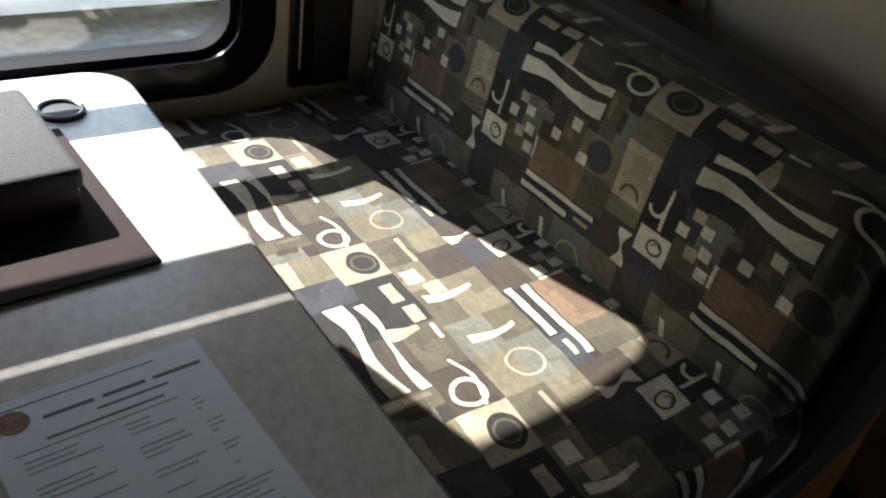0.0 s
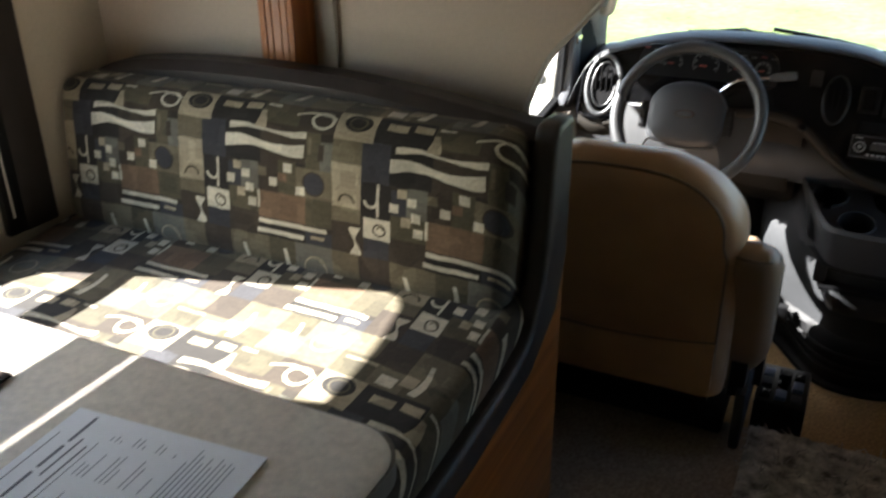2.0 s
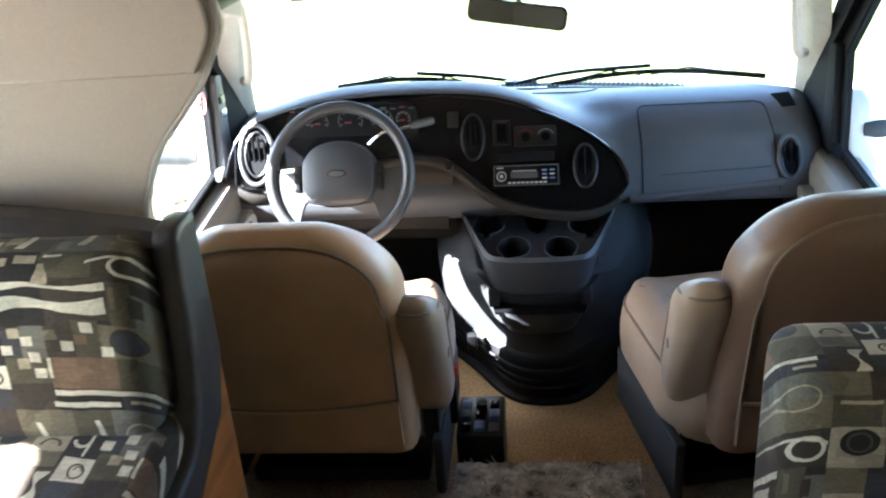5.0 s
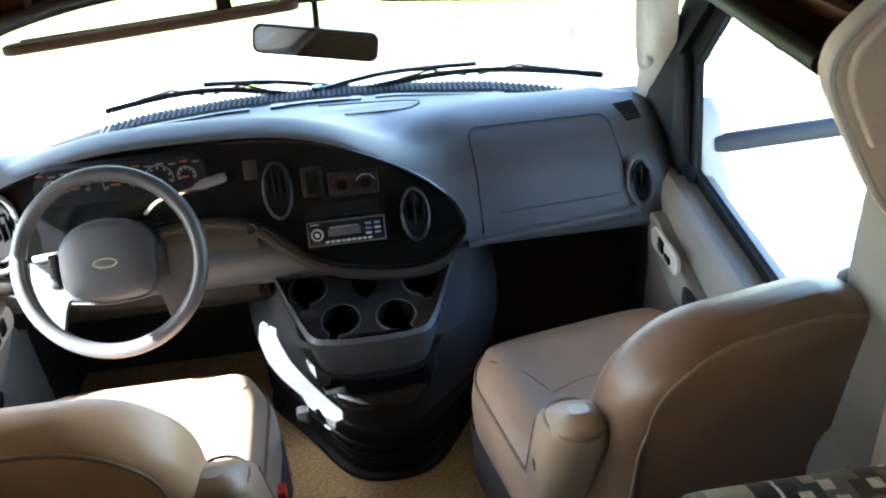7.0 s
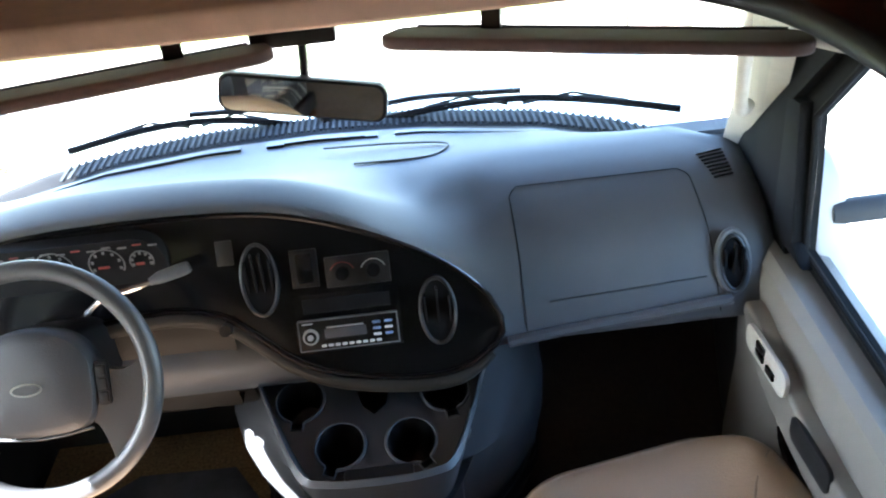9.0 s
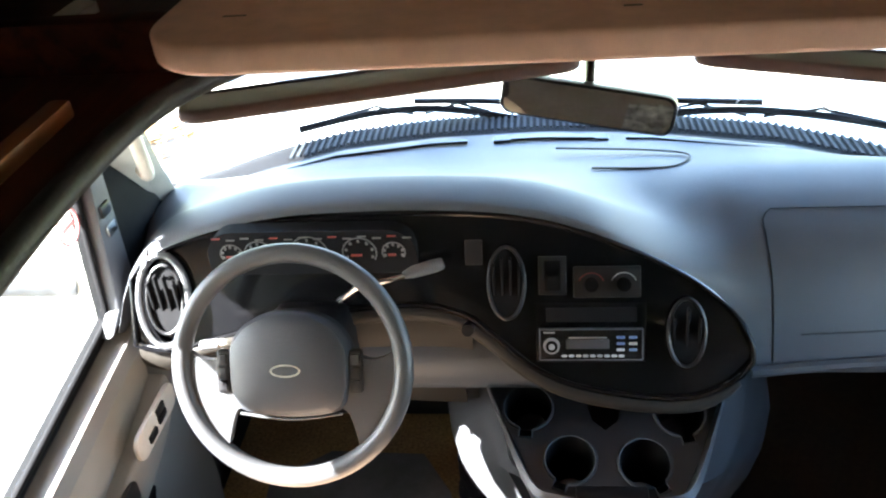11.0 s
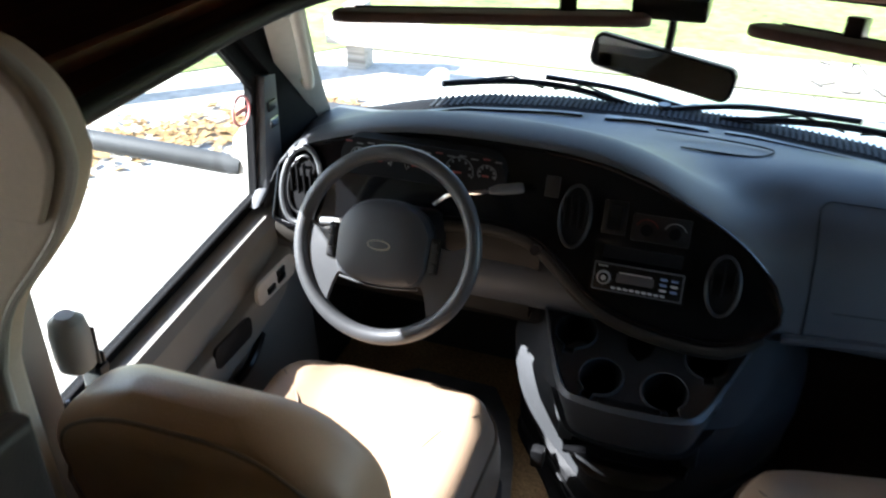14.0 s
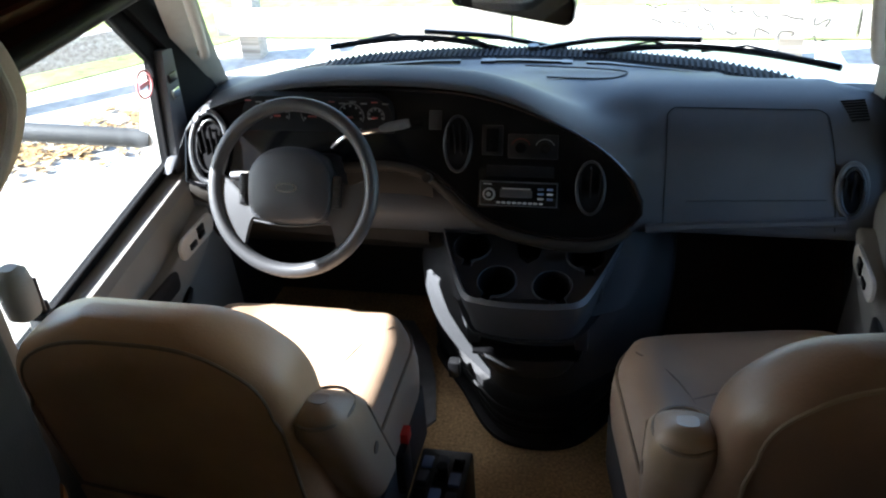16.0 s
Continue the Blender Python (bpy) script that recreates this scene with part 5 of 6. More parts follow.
# ---- cab doors, pillars, windscreen ----
def cab_door(side):
    """A cab door with its window, trim panel, sill, switches and outside mirror. side: -1 driver, 1 passenger."""
    X = side * 0.87
    root = thing("cab_door", (X, 0.8, 0.0), "warm grey cab door panel with armrest pull and power switches", "car door", "cab doors")

    def sx(a, b):
        return (min(side * a, side * b), max(side * a, side * b))

    prof = [(0.885, 0.02), (0.80, 0.03), (0.795, 0.20), (0.805, 0.40), (0.80, 0.47), (0.797, 0.56), (0.800, 0.625), (0.808, 0.652), (0.826, 0.668), (0.868, 0.672), (0.93, 0.66), (0.93, 0.02)]
    rows = []
    for k in range(13):
        y = 0.30 + 0.93 * k / 12
        rows.append([(side * a, y, z + (y - 1.12) * 0.125 * (1 if z > 0.5 else 0)) for a, z in prof])
    part("trim_panel", loft(rows), M_BEIGE_PL, root, angle=30)
    arm = smooth([(0.40, 0.50), (0.60, 0.515), (0.80, 0.53), (0.98, 0.565), (1.10, 0.60), (1.14, 0.60)], 5)
    low = smooth([(1.14, 0.58), (1.05, 0.50), (0.90, 0.455), (0.70, 0.43), (0.40, 0.42)], 5)
    part("armrest", prism(arm + low, "x", *sx(0.765, 0.81), 0.010, 3), M_BEIGE_PL, root)
    part("pull_pocket", prism(rounded(0.76, 0.90, 0.487, 0.54, 0.016), "x", *sx(0.7615, 0.77), 0.002), M_RUBBER, root, "dark recessed door pull")
    sp = part("switch_plate", prism(rounded(0.93, 1.10, 0.535, 0.59, 0.022), "x", *sx(0.758, 0.768), 0.003), M_PILLAR, root)
    for y, z in ((0.985, 0.556), (1.03, 0.560), (1.03, 0.577)):
        part("switch", box(*sx(0.753, 0.760), y - 0.016, y + 0.016, z - 0.0075, z + 0.0075, 0.002), M_BLACK_PL, sp)
    part("door_handle", tube(smooth([(side * 0.79, 0.85, 0.385), (side * 0.776, 0.88, 0.405), (side * 0.776, 0.93, 0.43), (side * 0.79, 0.97, 0.43)], 4), 0.011, 8), M_BLACK_PL, root, "dark release handle")
    part("lock_pin", tube([(side * 0.85, 0.46, 0.585), (side * 0.85, 0.46, 0.625)], 0.004, 8), M_BLACK_PL, root)
    hole = [(0.33, 0.588), (0.75, 0.642), (1.145, 0.696), (1.18, 0.95), (1.05, 1.10), (0.8, 1.16), (0.55, 1.195), (0.36, 1.20)]
    outer = [(0.26, 0.55), (0.75, 0.60), (1.20, 0.655), (1.245, 0.97), (1.085, 1.145), (0.81, 1.205), (0.54, 1.245), (0.29, 1.255)]
    part("window_frame", plate_with_hole(outer, hole, "x", *sx(0.870, 0.892)), M_SEAL, root, "dark window surround")
    part("window_seal", tube([(side * 0.872, y, z) for y, z in hole], 0.006, 8, closed=True), M_SEAL, root)
    part("sail_panel", prism([(1.10, 0.685), (1.235, 0.695), (1.245, 0.965), (1.195, 0.97), (1.15, 0.715)], "x", *sx(0.845, 0.872), 0.006), M_DASH if side < 0 else M_SEAL, root, "grey corner panel" if side < 0 else "black corner panel")
    part("corner_cover", prism([(1.17, 0.675), (1.50, 0.68), (1.38, 0.87), (1.16, 1.17), (1.04, 1.16), (1.225, 0.965)], "x", *sx(0.846, 0.866), 0.004), M_SEAL, root, "black triangular cover ahead of the window")
    for z in (0.86, 0.90) if side < 0 else ():
        part("mirror_switch", box(*sx(0.838, 0.846), 1.19, 1.225, z - 0.012, z + 0.012, 0.004), M_CHROME if z < 0.88 else M_BLACK_PL, root)
    gl = part("pane", prism([(a, b) for a, b in hole], "x", *sx(0.878, 0.882)), M_GLASS, root)
    gl.visible_shadow = False
    return root


def outside_mirror(side):
    root = thing("outside_mirror", (side * 1.2, 1.2, 0.8), "outside mirror on a long grey arm", "mirror", "outside mirrors")
    part("foot", prism([(1.12, 0.63), (1.33, 0.62), (1.36, 0.80), (1.30, 0.82), (1.235, 0.795), (1.205, 0.74), (1.19, 0.69)], "x", min(side * 0.90, side * 0.98), max(side * 0.90, side * 0.98), 0.02, 3), M_PILLAR, root)
    part("arm", tube(smooth([(side * 0.95, 1.22, 0.725), (side * 1.12, 1.20, 0.74), (side * 1.35, 1.18, 0.755), (side * 1.54, 1.17, 0.765)], 5), 0.026, 10), M_DASH_LOW, root)
    m = Matrix.Translation((side * 1.60, 1.16, 0.88)) @ Matrix.Rotation(radians(-12 * side), 4, "Z")
    part("housing", box(-0.10, 0.10, 0.0, 0.08, -0.17, 0.17, 0.03, 3, m=m), M_BLACK_PL, root)
    part("mirror_glass", box(-0.085, 0.085, -0.006, 0.002, -0.15, 0.15, 0.003, m=m), M_MIRROR, root)
    return root


for s in (-1, 1):
    cab_door(s)
    outside_mirror(s)
    p = thing("windscreen_pillar", (s * 0.8, 1.3, 0.75), "pale grey pillar trim with a grab handle", "pillar", kind="structure")
    line = smooth([(s * 0.87, 1.48, 0.74), (s * 0.835, 1.36, 0.90), (s * 0.79, 1.24, 1.06), (s * 0.745, 1.14, 1.20), (s * 0.72, 1.09, 1.28)], 5)
    part("trim", loft([[(x + s * 0.035, y - 0.05, z), (x - s * 0.005, y - 0.03, z + 0.01), (x - s * 0.03, y + 0.02, z + 0.02), (x + s * 0.01, y + 0.05, z + 0.02), (x + s * 0.05, y + 0.01, z)] for x, y, z in line]), M_PILLAR, p)
    part("grab_handle", tube(smooth([(s * 0.80, 1.30, 0.93), (s * 0.765, 1.25, 0.95), (s * 0.725, 1.16, 1.08), (s * 0.715, 1.12, 1.16), (s * 0.73, 1.12, 1.20)], 5), 0.013, 10), M_PILLAR, p)
    b = thing("door_pillar", (s * 0.88, 0.28, 0.0), "dark door pillar with a seat belt guide", "pillar", kind="structure")
    inner = ((0.95, 0.235), (0.95, 0.37), (0.87, 0.375), (0.82, 0.385), (0.78, 0.385), (0.755, 0.37), (0.745, 0.235)) if s < 0 else \
        ((0.95, 0.235), (0.95, 0.40), (0.87, 0.42), (0.84, 0.425), (0.82, 0.41), (0.81, 0.235))
    part("post", prism([(s * a, y) for a, y in inner], "z", 0.0, 1.262, 0.008, 3), M_BEIGE_PL, b)
    gx = s * (0.765 if s < 0 else 0.845)
    guide = part("belt_guide", loft([[(gx + a * q, 0.425 + c * q, z) for a, c in rounded(-0.030, 0.030, -0.028, 0.028, 0.024, 5)] for q, z in ((0.55, 0.742), (0.92, 0.750), (1.0, 0.775), (1.0, 0.815), (0.88, 0.838), (0.5, 0.848))]), M_BEIGE_PL if s < 0 else M_VINYL, b, "rounded seat belt barrel")
    part("throat", box(gx - 0.028, gx + 0.028, 0.44, 0.462, 0.722, 0.740, 0.004), M_RUBBER, guide)
    part("plate", box(gx - 0.020, gx + 0.020, 0.446, 0.4495, 0.66, 0.72, 0.002), M_CHROME, guide, "bright metal belt plate")
    part("trim_screw", disc((gx + 0.004 * s, 0.389 if s < 0 else 0.424, 1.10), (0, 1, 0), 0.016, 0.008), M_PILLAR, b, "round screw cover")
    belt = thing("seat_belt", (gx, 0.44, 0.3), "grey seat belt hanging from the door pillar", "seat belt", "seat belts")
    part("webbing", loft([[(gx - 0.022, y, z), (gx + 0.022, y, z), (gx + 0.022, y + 0.003, z), (gx - 0.022, y + 0.003, z)] for y, z in ((0.452, 0.81), (0.447, 0.6), (0.446, 0.35), (0.45, 0.0))]), M_BELT, belt)
    part("latch_plate", box(gx - 0.024, gx + 0.024, 0.456, 0.462, 0.70, 0.76, 0.004), M_BLACK_PL, belt)
    single("cab_side", prism([(0.2, -0.06), (1.5, -0.06), (1.5, 0.05), (0.2, 0.05)], "x", min(s * 0.86, s * 0.95), max(s * 0.86, s * 0.95)), M_BEIGE_PL, "grey sill of the cab", "wall", "structure")
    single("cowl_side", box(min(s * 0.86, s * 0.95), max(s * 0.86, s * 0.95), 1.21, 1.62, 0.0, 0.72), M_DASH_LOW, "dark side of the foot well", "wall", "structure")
    single("roof_side", prism([(0.28, 1.25), (0.56, 1.24), (0.82, 1.20), (1.09, 1.14), (1.12, 1.261), (0.28, 1.261)], "x", min(s * 0.70, s * 0.93), max(s * 0.70, s * 0.93), 0.01), M_HEADLINER, "grey roof rail over the cab door", "wall", "structure")
# Added dark wedge that blacks out the passenger foot well in place of shade
tb = bmesh.new()
loft([[(x, 1.22, 0.004), (x, 1.40, 0.10), (x, 1.58, 0.42), (x, 1.62, 0.50), (x, 1.62, 0.004)] for x in (0.34, 0.6, 0.86)], bm=tb)
single("toe_board", tb, M_BUNK, "dark toe board standing in for shade in the passenger foot well", "wall", "structure")
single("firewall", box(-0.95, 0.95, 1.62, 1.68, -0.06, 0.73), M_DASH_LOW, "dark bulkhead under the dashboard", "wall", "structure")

screen = thing("windscreen", (0, 1.5, 1.0), "curved laminated windscreen", "windscreen", kind="structure")
def ws(x, f):
    """A point of the windscreen: f runs from its foot to its head."""
    xs = x * (1 - 0.13 * f)
    y0, y1 = ywin(x), 1.20 - 0.10 * (x / 0.85) ** 2
    return Vector((xs, y0 + (y1 - y0) * f, 0.735 + 0.525 * f))


rows = [[ws(-0.86 + 1.72 * k / 40, f / 8) for k in range(41)] for f in range(9)]
g = part("pane", loft(rows, closed=False, cap=False), M_GLASS, screen)
g.visible_shadow = False
part("foot_seal", tube([ws(-0.86 + 1.72 * k / 40, 0.0) + Vector((0, 0.0, 0.004)) for k in range(41)], 0.009, 6), M_RUBBER, screen)
head = [ws(-0.86 + 1.72 * k / 40, 1.0) for k in range(41)]
part("header", loft([[p + Vector((0, 0.04, 0.02)), p + Vector((0, -0.02, -0.022)), p + Vector((0, -0.07, 0.0)), p + Vector((0, -0.10, 0.035))] for p in head], closed=False, cap=False), M_HEADLINER, screen, "grey headliner edge over the glass")

# rear-view mirror
mir = thing("rear_view_mirror", (0.016, 1.14, 1.10), "black rear-view mirror hung from the windscreen", "mirror")
mm = Matrix.Translation((0.016, 1.135, 1.103)) @ Matrix.Rotation(radians(-6), 4, "Z") @ Matrix.Rotation(radians(9), 4, "Y") @ Matrix.Rotation(radians(-2), 4, "X")
hs = rounded(-0.132, 0.132, -0.031, 0.031, 0.018, 5)
bm = loft([[(x * s, y, z * s) for x, z in hs] for s, y in ((0.99, -0.006), (1.0, 0.0), (1.0, 0.012), (0.75, 0.03))])
bm.transform(mm)
part("housing", bm, M_BLACK_PL, mir)
bm = prism([(x * 0.95, z * 0.88) for x, z in hs], "y", -0.0085, -0.0068)
bm.transform(mm)
part("mirror_glass", bm, M_MIRROR, mir)
part("stem", tube(smooth([(0.02, 1.16, 1.115), (0.022, 1.175, 1.15), (0.022, 1.20, 1.185)], 4), 0.008, 8), M_BLACK_PL, mir)
part("mount", box(-0.045, 0.085, 1.10, 1.20, 1.192, 1.232, 0.01), M_BLACK_PL, mir, "black mounting block at the header")

# sun visors folded up under the header
for s, x0, x1, yaw in ((-1, -0.53, 0.005, 15), (1, 0.135, 0.70, -21)):
    yc = 0.985 if s < 0 else 0.955
    v = thing("sun_visor", ((x0 + x1) / 2, yc, 1.20), "taupe cloth sun visor folded up", "sun visor", "sun visors")
    vm = Matrix.Translation(((x0 + x1) / 2, yc, 1.205)) @ Matrix.Rotation(radians(yaw), 4, "Z") @ Matrix.Rotation(radians(-10), 4, "X")
    w = (x1 - x0) / 2
    bm = prism(rounded(-w, w, -0.045, 0.075, 0.04, 6), "z", -0.009, 0.009, 0.007, 3)
    bm.transform(vm)
    part("board", bm, M_VISOR, v)
    bm = tube([(-w * 0.9, 0.066, 0.006), (w * 0.9, 0.066, 0.006)], 0.006, 8)
    bm.transform(vm)
    part("rod", bm, M_BLACK_PL, v)
    bm = box(-s * w * 0.5 - 0.015, -s * w * 0.5 + 0.015, 0.05, 0.09, 0.0, 0.04, 0.004)
    bm.transform(vm)
    part("clip", bm, M_BLACK_PL, v)

# ---- bunk over the cab ----
side_l = smooth([(-0.480, 0.233), (-0.488, 0.40), (-0.498, 0.60), (-0.487, 0.76), (-0.445, 0.87), (-0.36, 0.97), (-0.22, 1.04), (-0.05, 1.07)], 5)
hole = side_l + [(-x + 0.135, y) for x, y in side_l[::-1]]
outl = [(-1.15, 0.233)] + [(-1.15, 2.0), (1.15, 2.0), (1.15, 0.233)]
deck = thing("bunk_floor", (0, 1.2, 1.29), "dark cherry bunk floor with a rounded opening over the cab", "bunk floor", kind="structure")
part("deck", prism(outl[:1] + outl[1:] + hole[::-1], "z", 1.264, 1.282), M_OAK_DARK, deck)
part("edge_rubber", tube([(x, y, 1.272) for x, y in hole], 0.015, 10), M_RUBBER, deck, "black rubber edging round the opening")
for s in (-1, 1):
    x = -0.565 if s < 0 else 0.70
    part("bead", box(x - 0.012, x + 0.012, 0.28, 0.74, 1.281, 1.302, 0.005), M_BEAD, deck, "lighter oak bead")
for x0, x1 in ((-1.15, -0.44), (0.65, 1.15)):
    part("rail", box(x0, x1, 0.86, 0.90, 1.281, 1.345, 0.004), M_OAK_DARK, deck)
board = thing("bunk_board", (0.05, 1.2, 1.346), "stained beige bunk board with rounded corners", "bunk board")
part("board", prism(rounded(-0.445, 0.655, 0.668, 1.92, 0.085, 8), "z", 1.346, 1.376, 0.006, 3), M_BOARD, board)
rnd = random.Random(5)
for k in range(5):
    x, y = rnd.uniform(-0.40, 0.5), rnd.uniform(0.70, 0.82)
    part("scuff", box(x, x + rnd.uniform(0.008, 0.025), y, y + 0.004, 1.376, 1.3764), M_PIPING, board)

# ---- bonnet, cowl and wipers ----
bonnet = thing("bonnet", (0, 2.2, 0.6), "white bonnet ahead of the windscreen", "bonnet")
rows = []
for k in range(33):
    x = -1.0 + 2.0 * k / 32
    c = 1 - 0.16 * (x / 1.0) ** 2
    rows.append([(x * 0.98, ywin(max(-0.86, min(0.86, x))) + 0.17, 0.70 * c - 0.02), (x, 2.15, 0.665 * c), (x, 2.45, 0.60 * c), (x * 0.97, 2.7, 0.52 * c), (x * 0.95, 2.78, 0.40), (x * 0.95, 2.80, -0.2)])
part("panel", loft(rows, closed=False, cap=False), M_CAR_PAINT, bonnet)
for s in (-1, 1):
    part("wing", box(min(s * 0.93, s * 1.0), max(s * 0.93, s * 1.0), 1.3, 2.7, -0.3, 0.52, 0.03), M_CAR_PAINT, bonnet)
M_COWL = material("weathered_cowl_plastic", (0.022, 0.026, 0.028), 0.7, grain=0.25, scale=30, bump=0.2, bump_scale=200, spec=0.25)
cowl = thing("cowl_grille", (0, 1.85, 0.69), "black plastic cowl grille under the wipers", "cowl")
part("tray", loft([[(x, ywin(x) + 0.004, 0.744), (x, ywin(x) + 0.06, 0.748), (x, ywin(x) + 0.12, 0.742), (x, ywin(x) + 0.19, 0.70)] for x in (-0.84 + 1.68 * k / 32 for k in range(33))], closed=False, cap=False), M_SEAL, cowl)
for k in range(90):
    x = -0.64 + 1.40 * k / 89
    part("rib", box(x - 0.0035, x + 0.0035, ywin(x) + 0.03, ywin(x) + 0.115, 0.742, 0.7492), M_COWL, cowl)
for a, b in (((-0.10, 1.90, 0.735), (-0.62, 1.74, 0.80)), ((0.12, 1.86, 0.745), (0.78, 1.60, 0.80))):
    wp = thing("wiper", a, "black windscreen wiper parked at the foot of the glass", "wiper", "wipers")
    a, b = Vector(a), Vector(b)
    blade = [a.lerp(b, t) + Vector((0, 0.05 * math.sin(math.pi * t), 0.02 * math.sin(math.pi * t))) for t in (k / 10 for k in range(11))]
    part("blade", tube(blade, 0.009, 6), M_SEAL, wp)
    arm = [a + Vector((0.15 * (1 if a.x > b.x else -1), 0.03, 0.0)), a.lerp(b, 0.1) + Vector((0, 0.05, 0.03)), a.lerp(b, 0.5) + Vector((0, 0.05, 0.04))]
    part("arm", tube(smooth(arm, 5), 0.008, 6), M_BLACK_PL, wp)
    for t0, t1 in ((0.15, 0.45), (0.5, 0.85)):
        part("bridge", tube([a.lerp(b, t0) + Vector((0, 0.035, 0.012)), a.lerp(b, (t0 + t1) / 2) + Vector((0, 0.055, 0.028)), a.lerp(b, t1) + Vector((0, 0.035, 0.012))], 0.0035, 6), M_BLACK_PL, wp)
    part("cap", disc(arm[0], (0, 0, 1), 0.018, 0.03), M_BLACK_PL, wp)
# strokes of white marker on the glass, not to be read
mark = thing("window_writing", (0.6, 1.5, 1.05), "pale hand-painted strokes on the windscreen", "writing")
rnd = random.Random(11)
for r in range(3):
    for k in range(7):
        x, f = 0.32 + 0.062 * k, 0.62 - 0.12 * r
        pts = [ws(x + rnd.uniform(-0.012, 0.012) + 0.010 * j, f + rnd.uniform(-0.035, 0.035)) + Vector((0, -0.004, 0)) for j in range(4)]
        part("stroke", tube(smooth(pts, 4), 0.0016, 5), M_DECAL, mark)

sticker = thing("window_sticker", (-0.876, 1.134, 0.908), "round pale red ring sticker on the driver's window", "sticker")
part("ring", tube([(-0.8755, 1.134 + 0.033 * math.cos(a), 0.908 + 0.033 * math.sin(a)) for a in (k * math.tau / 28 for k in range(28))], 0.003, 6, closed=True), M_STICKER, sticker, "pale red ring")
part("bar", box(-0.8756, -0.8752, 1.112, 1.156, 0.902, 0.912), M_STICKER, sticker)
mat_bm = prism([(-0.72, 1.0), (-0.50, 0.965), (-0.24, 0.97), (-0.20, 1.04), (-0.235, 1.2), (-0.285, 1.34), (-0.36, 1.46), (-0.60, 1.46), (-0.74, 1.36)], "z", 0.004, 0.014, 0.003)
for v in mat_bm.verts:
    v.co.z += 0.05 * max(0.0, v.co.y - 1.35) + 0.004 * math.sin(v.co.x * 40)
single("floor_mat", mat_bm, material("grey_rubber_mat", (0.19, 0.19, 0.195), 0.7, grain=0.15, scale=25, bump=0.5, bump_scale=140, stain=0.2, stain_scale=6), "grey rubber mat in the driver's foot well", "floor mat")

# ---- outside ----
GROUND = -0.75
M_GROUND = material("pale_gravel_tarmac", (0.43, 0.395, 0.33), 0.95, grain=0.22, scale=14, bump=0.5, bump_scale=60, stain=0.14, stain_scale=0.8)
M_GRASS = material("sunlit_grass", (0.13, 0.17, 0.035), 0.95, grain=0.5, scale=9, bump=0.8, bump_scale=40, stain=0.4, stain_scale=0.9)
M_TIMBER = wood_material("weathered_timber", (0.22, 0.19, 0.15), (0.46, 0.42, 0.36), "x", 0.85)
M_LEAF = material("dry_leaves", (0.26, 0.15, 0.05), 0.9, grain=0.5, scale=40, vary=0.4)
gb = bmesh.new()
bmesh.ops.create_grid(gb, x_segments=40, y_segments=40, size=400)
for v in gb.verts:
    v.co.z = GROUND
single("ground", gb, M_GROUND, "pale gravelly parking ground", "ground", "structure")
def patch(name, pts, z, mat, label):
    bm = bmesh.new()
    bm.faces.new([bm.verts.new((x, y, z)) for x, y in pts])
    bmesh.ops.recalc_face_normals(bm, faces=bm.faces)
    bmesh.ops.subdivide_edges(bm, edges=bm.edges[:], cuts=3, use_grid_fill=True)
    return single(name, bm, mat, label, "ground", "structure")


patch("verge", [(-60, 6.6), (60, 6.6), (60, 300), (-60, 300)], GROUND + 0.012, M_GRASS, "sunlit grass bank beyond the rail")
patch("verge_left", [(-60, 6.6), (-60, 3.2), (-6.4, 3.2), (-3.3, 6.6)], GROUND + 0.010, M_GRASS, "sunlit grass beyond the side rail")


def timber_rail(a, b, posts, label):
    root = thing("timber_rail", (a[0], a[1], GROUND), label, "fence", "timber rails")
    a, b = Vector((*a, 0)), Vector((*b, 0))
    d = (b - a).normalized()
    m = Matrix.Translation(a) @ Matrix.Rotation(math.atan2(d.y, d.x), 4, "Z")
    ln = (b - a).length
    n = max(1, round(ln / 2.4))
    for k in range(n):
        bm = box(ln * k / n + 0.01, ln * (k + 1) / n - 0.01, -0.05, 0.05, -0.52, -0.30, 0.012, m=m)
        part("rail", bm, M_TIMBER, root)
    for t in posts:
        bm = box(ln * t - 0.09, ln * t + 0.09, 0.06, 0.24, GROUND - 0.1, -0.20, 0.015, m=m)
        part("post", bm, M_TIMBER, root)
    return root


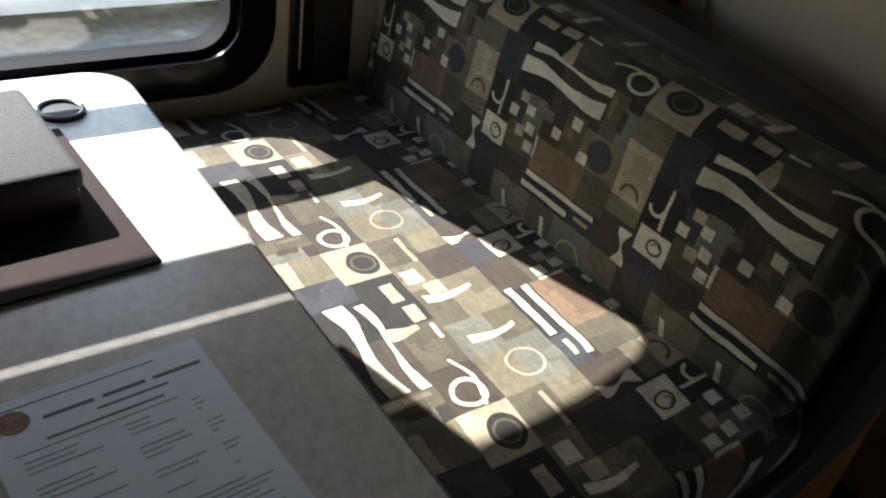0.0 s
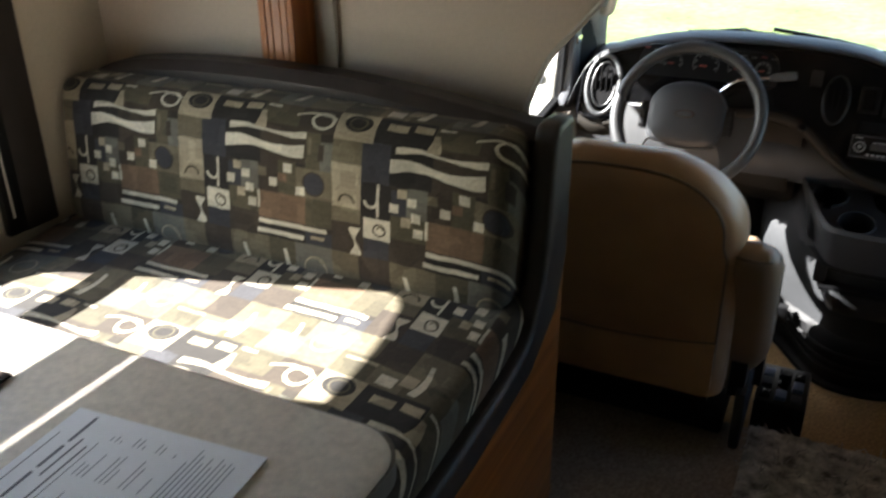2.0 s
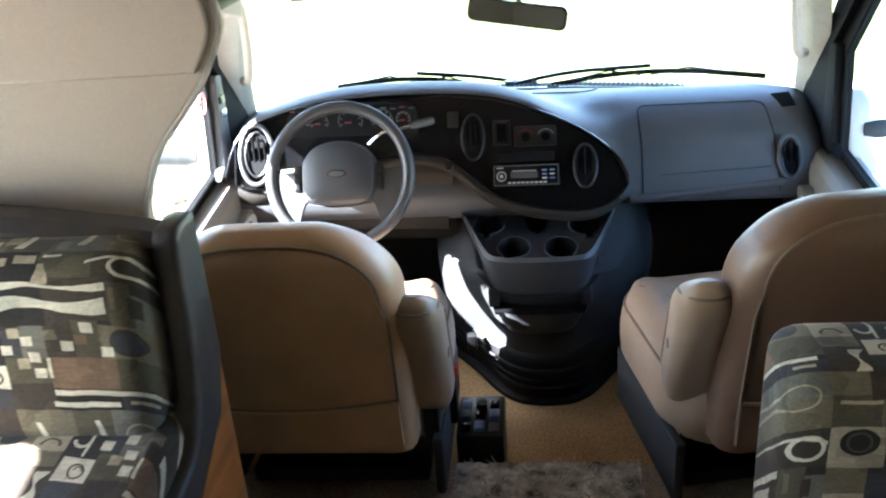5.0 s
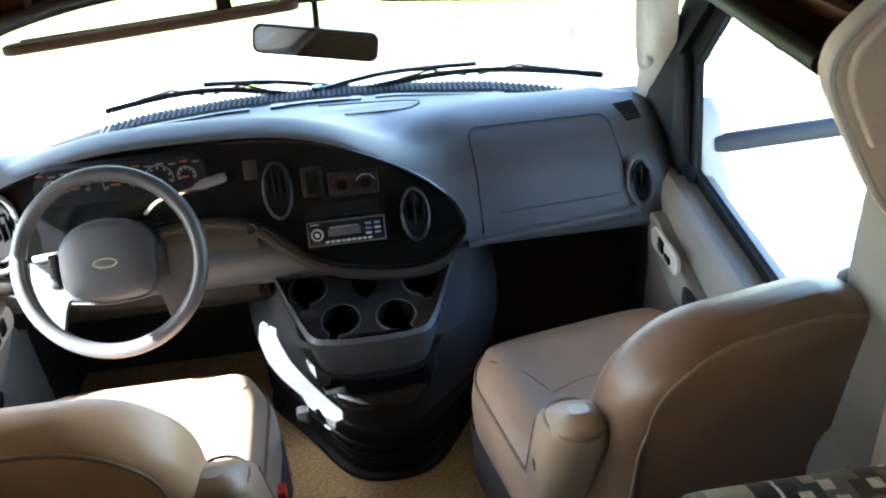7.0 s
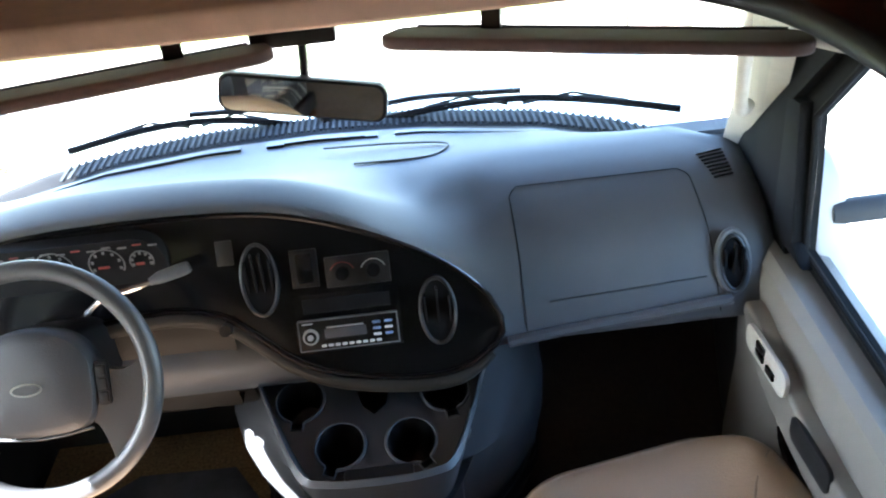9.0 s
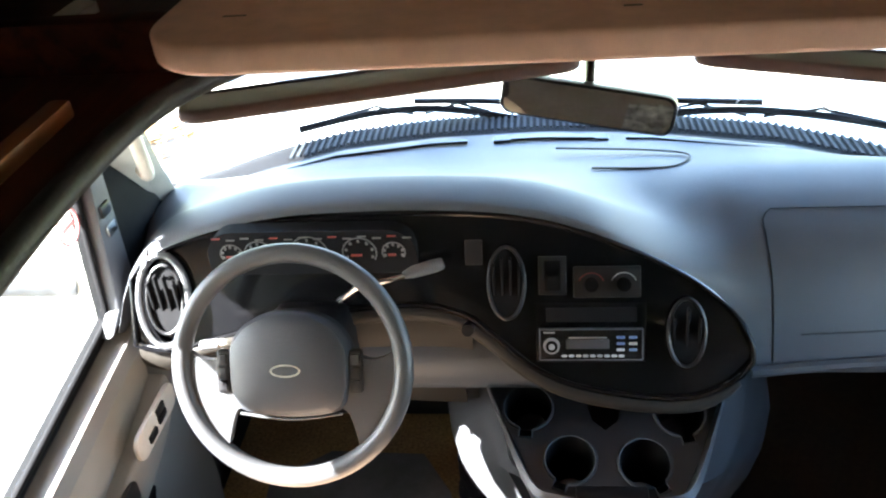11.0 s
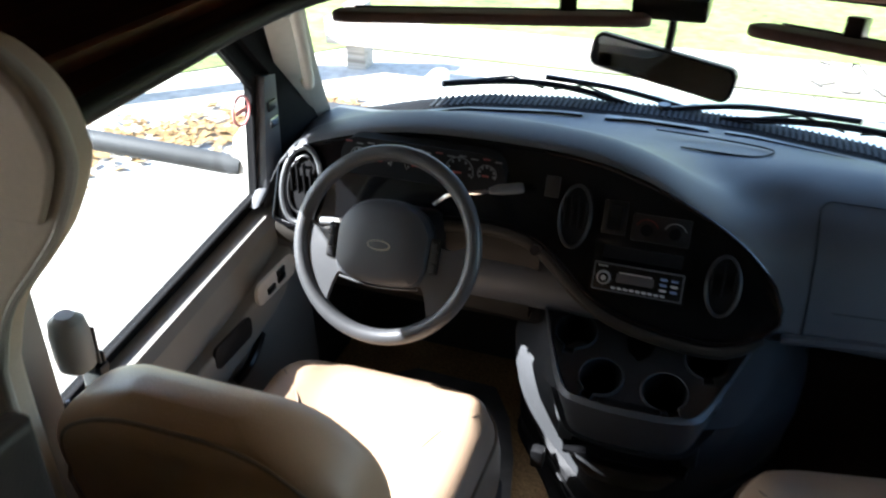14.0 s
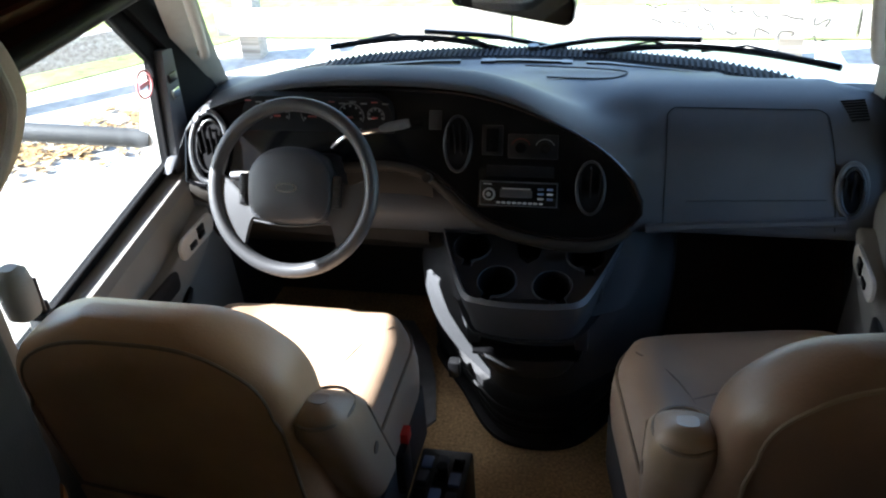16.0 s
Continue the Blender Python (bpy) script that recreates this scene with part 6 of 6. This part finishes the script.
timber_rail((-3.2, 6.0), (12.0, 6.0), (0.015, 0.305, 0.6, 0.9), "weathered low timber rail on posts")
timber_rail((-7.2, 2.6), (-3.35, 5.9), (0.02, 0.5, 0.95), "weathered low timber rail beside the parking ground")
lb = bmesh.new()
rnd = random.Random(3)
for k in range(1400):
    t, o = rnd.random(), rnd.gauss(0, 0.22)
    x, y = -6.6 + 3.6 * t + o * 0.6 + 0.5, 2.4 + 3.2 * t - o * 0.7 - 0.4
    a, s = rnd.uniform(0, math.tau), rnd.uniform(0.03, 0.07)
    p = Vector((x, y, GROUND + 0.015 + rnd.uniform(0, 0.02)))
    u, w = Vector((math.cos(a), math.sin(a), rnd.uniform(-0.3, 0.3))) * s, Vector((-math.sin(a), math.cos(a), rnd.uniform(-0.3, 0.3))) * s * 0.6
    lb.faces.new([lb.verts.new(q) for q in (p - u, p + w, p + u, p - w)])
tagged(single("fallen_leaves", lb, M_LEAF, "line of dry fallen leaves on the ground", "leaves", "stuff"))

van = thing("parked_pickup", (-6.3, 0.5, GROUND), "white parked pickup truck beside the motorhome", "truck")
sec = [(-5.35, -0.55), (-5.32, -0.1), (-5.34, 0.30), (-5.40, 0.42), (-5.5, 0.46), (-6.0, 0.47), (-6.6, 0.47), (-7.1, 0.46), (-7.2, 0.42), (-7.3, 0.3), (-7.3, -0.55)]
part("body", loft([[(x, y, z) for x, z in sec] for y in (-3.2, -1.0, 1.0, 3.0)]), M_CAR_PAINT, van)
for y in (-0.25, 1.0):
    part("door_gap", box(-5.345, -5.30, y, y + 0.012, -0.36, 0.40), M_RUBBER, van)
part("sill_strip", box(-5.36, -5.29, -3.1, 1.3, -0.57, -0.47, 0.01), M_CAR_PAINT, van)
for y in (-2.1, 1.80):
    arch = part("wheel_arch", disc((-5.33, y, -0.38), (1, 0, 0), 0.44, 0.10, 36), M_RUBBER, van)
    w = part("wheel", tube([(-5.32, y + 0.30 * math.cos(a), -0.40 + 0.30 * math.sin(a)) for a in (k * math.tau / 36 for k in range(36))], 0.075, 12, closed=True), M_RUBBER, van, "black tyre on a chrome rim")
    part("rim", disc((-5.29, y, -0.40), (1, 0, 0), 0.215, 0.10, 32), M_CHROME, w)
    part("hub", disc((-5.24, y, -0.40), (1, 0, 0), 0.07, 0.06, 20), M_SILVER, w)
    for k in range(8):
        a = k * math.tau / 8
        part("hand_hole", disc((-5.238, y + 0.14 * math.cos(a), -0.40 + 0.14 * math.sin(a)), (1, 0, 0), 0.025, 0.01, 12), M_RUBBER, w)
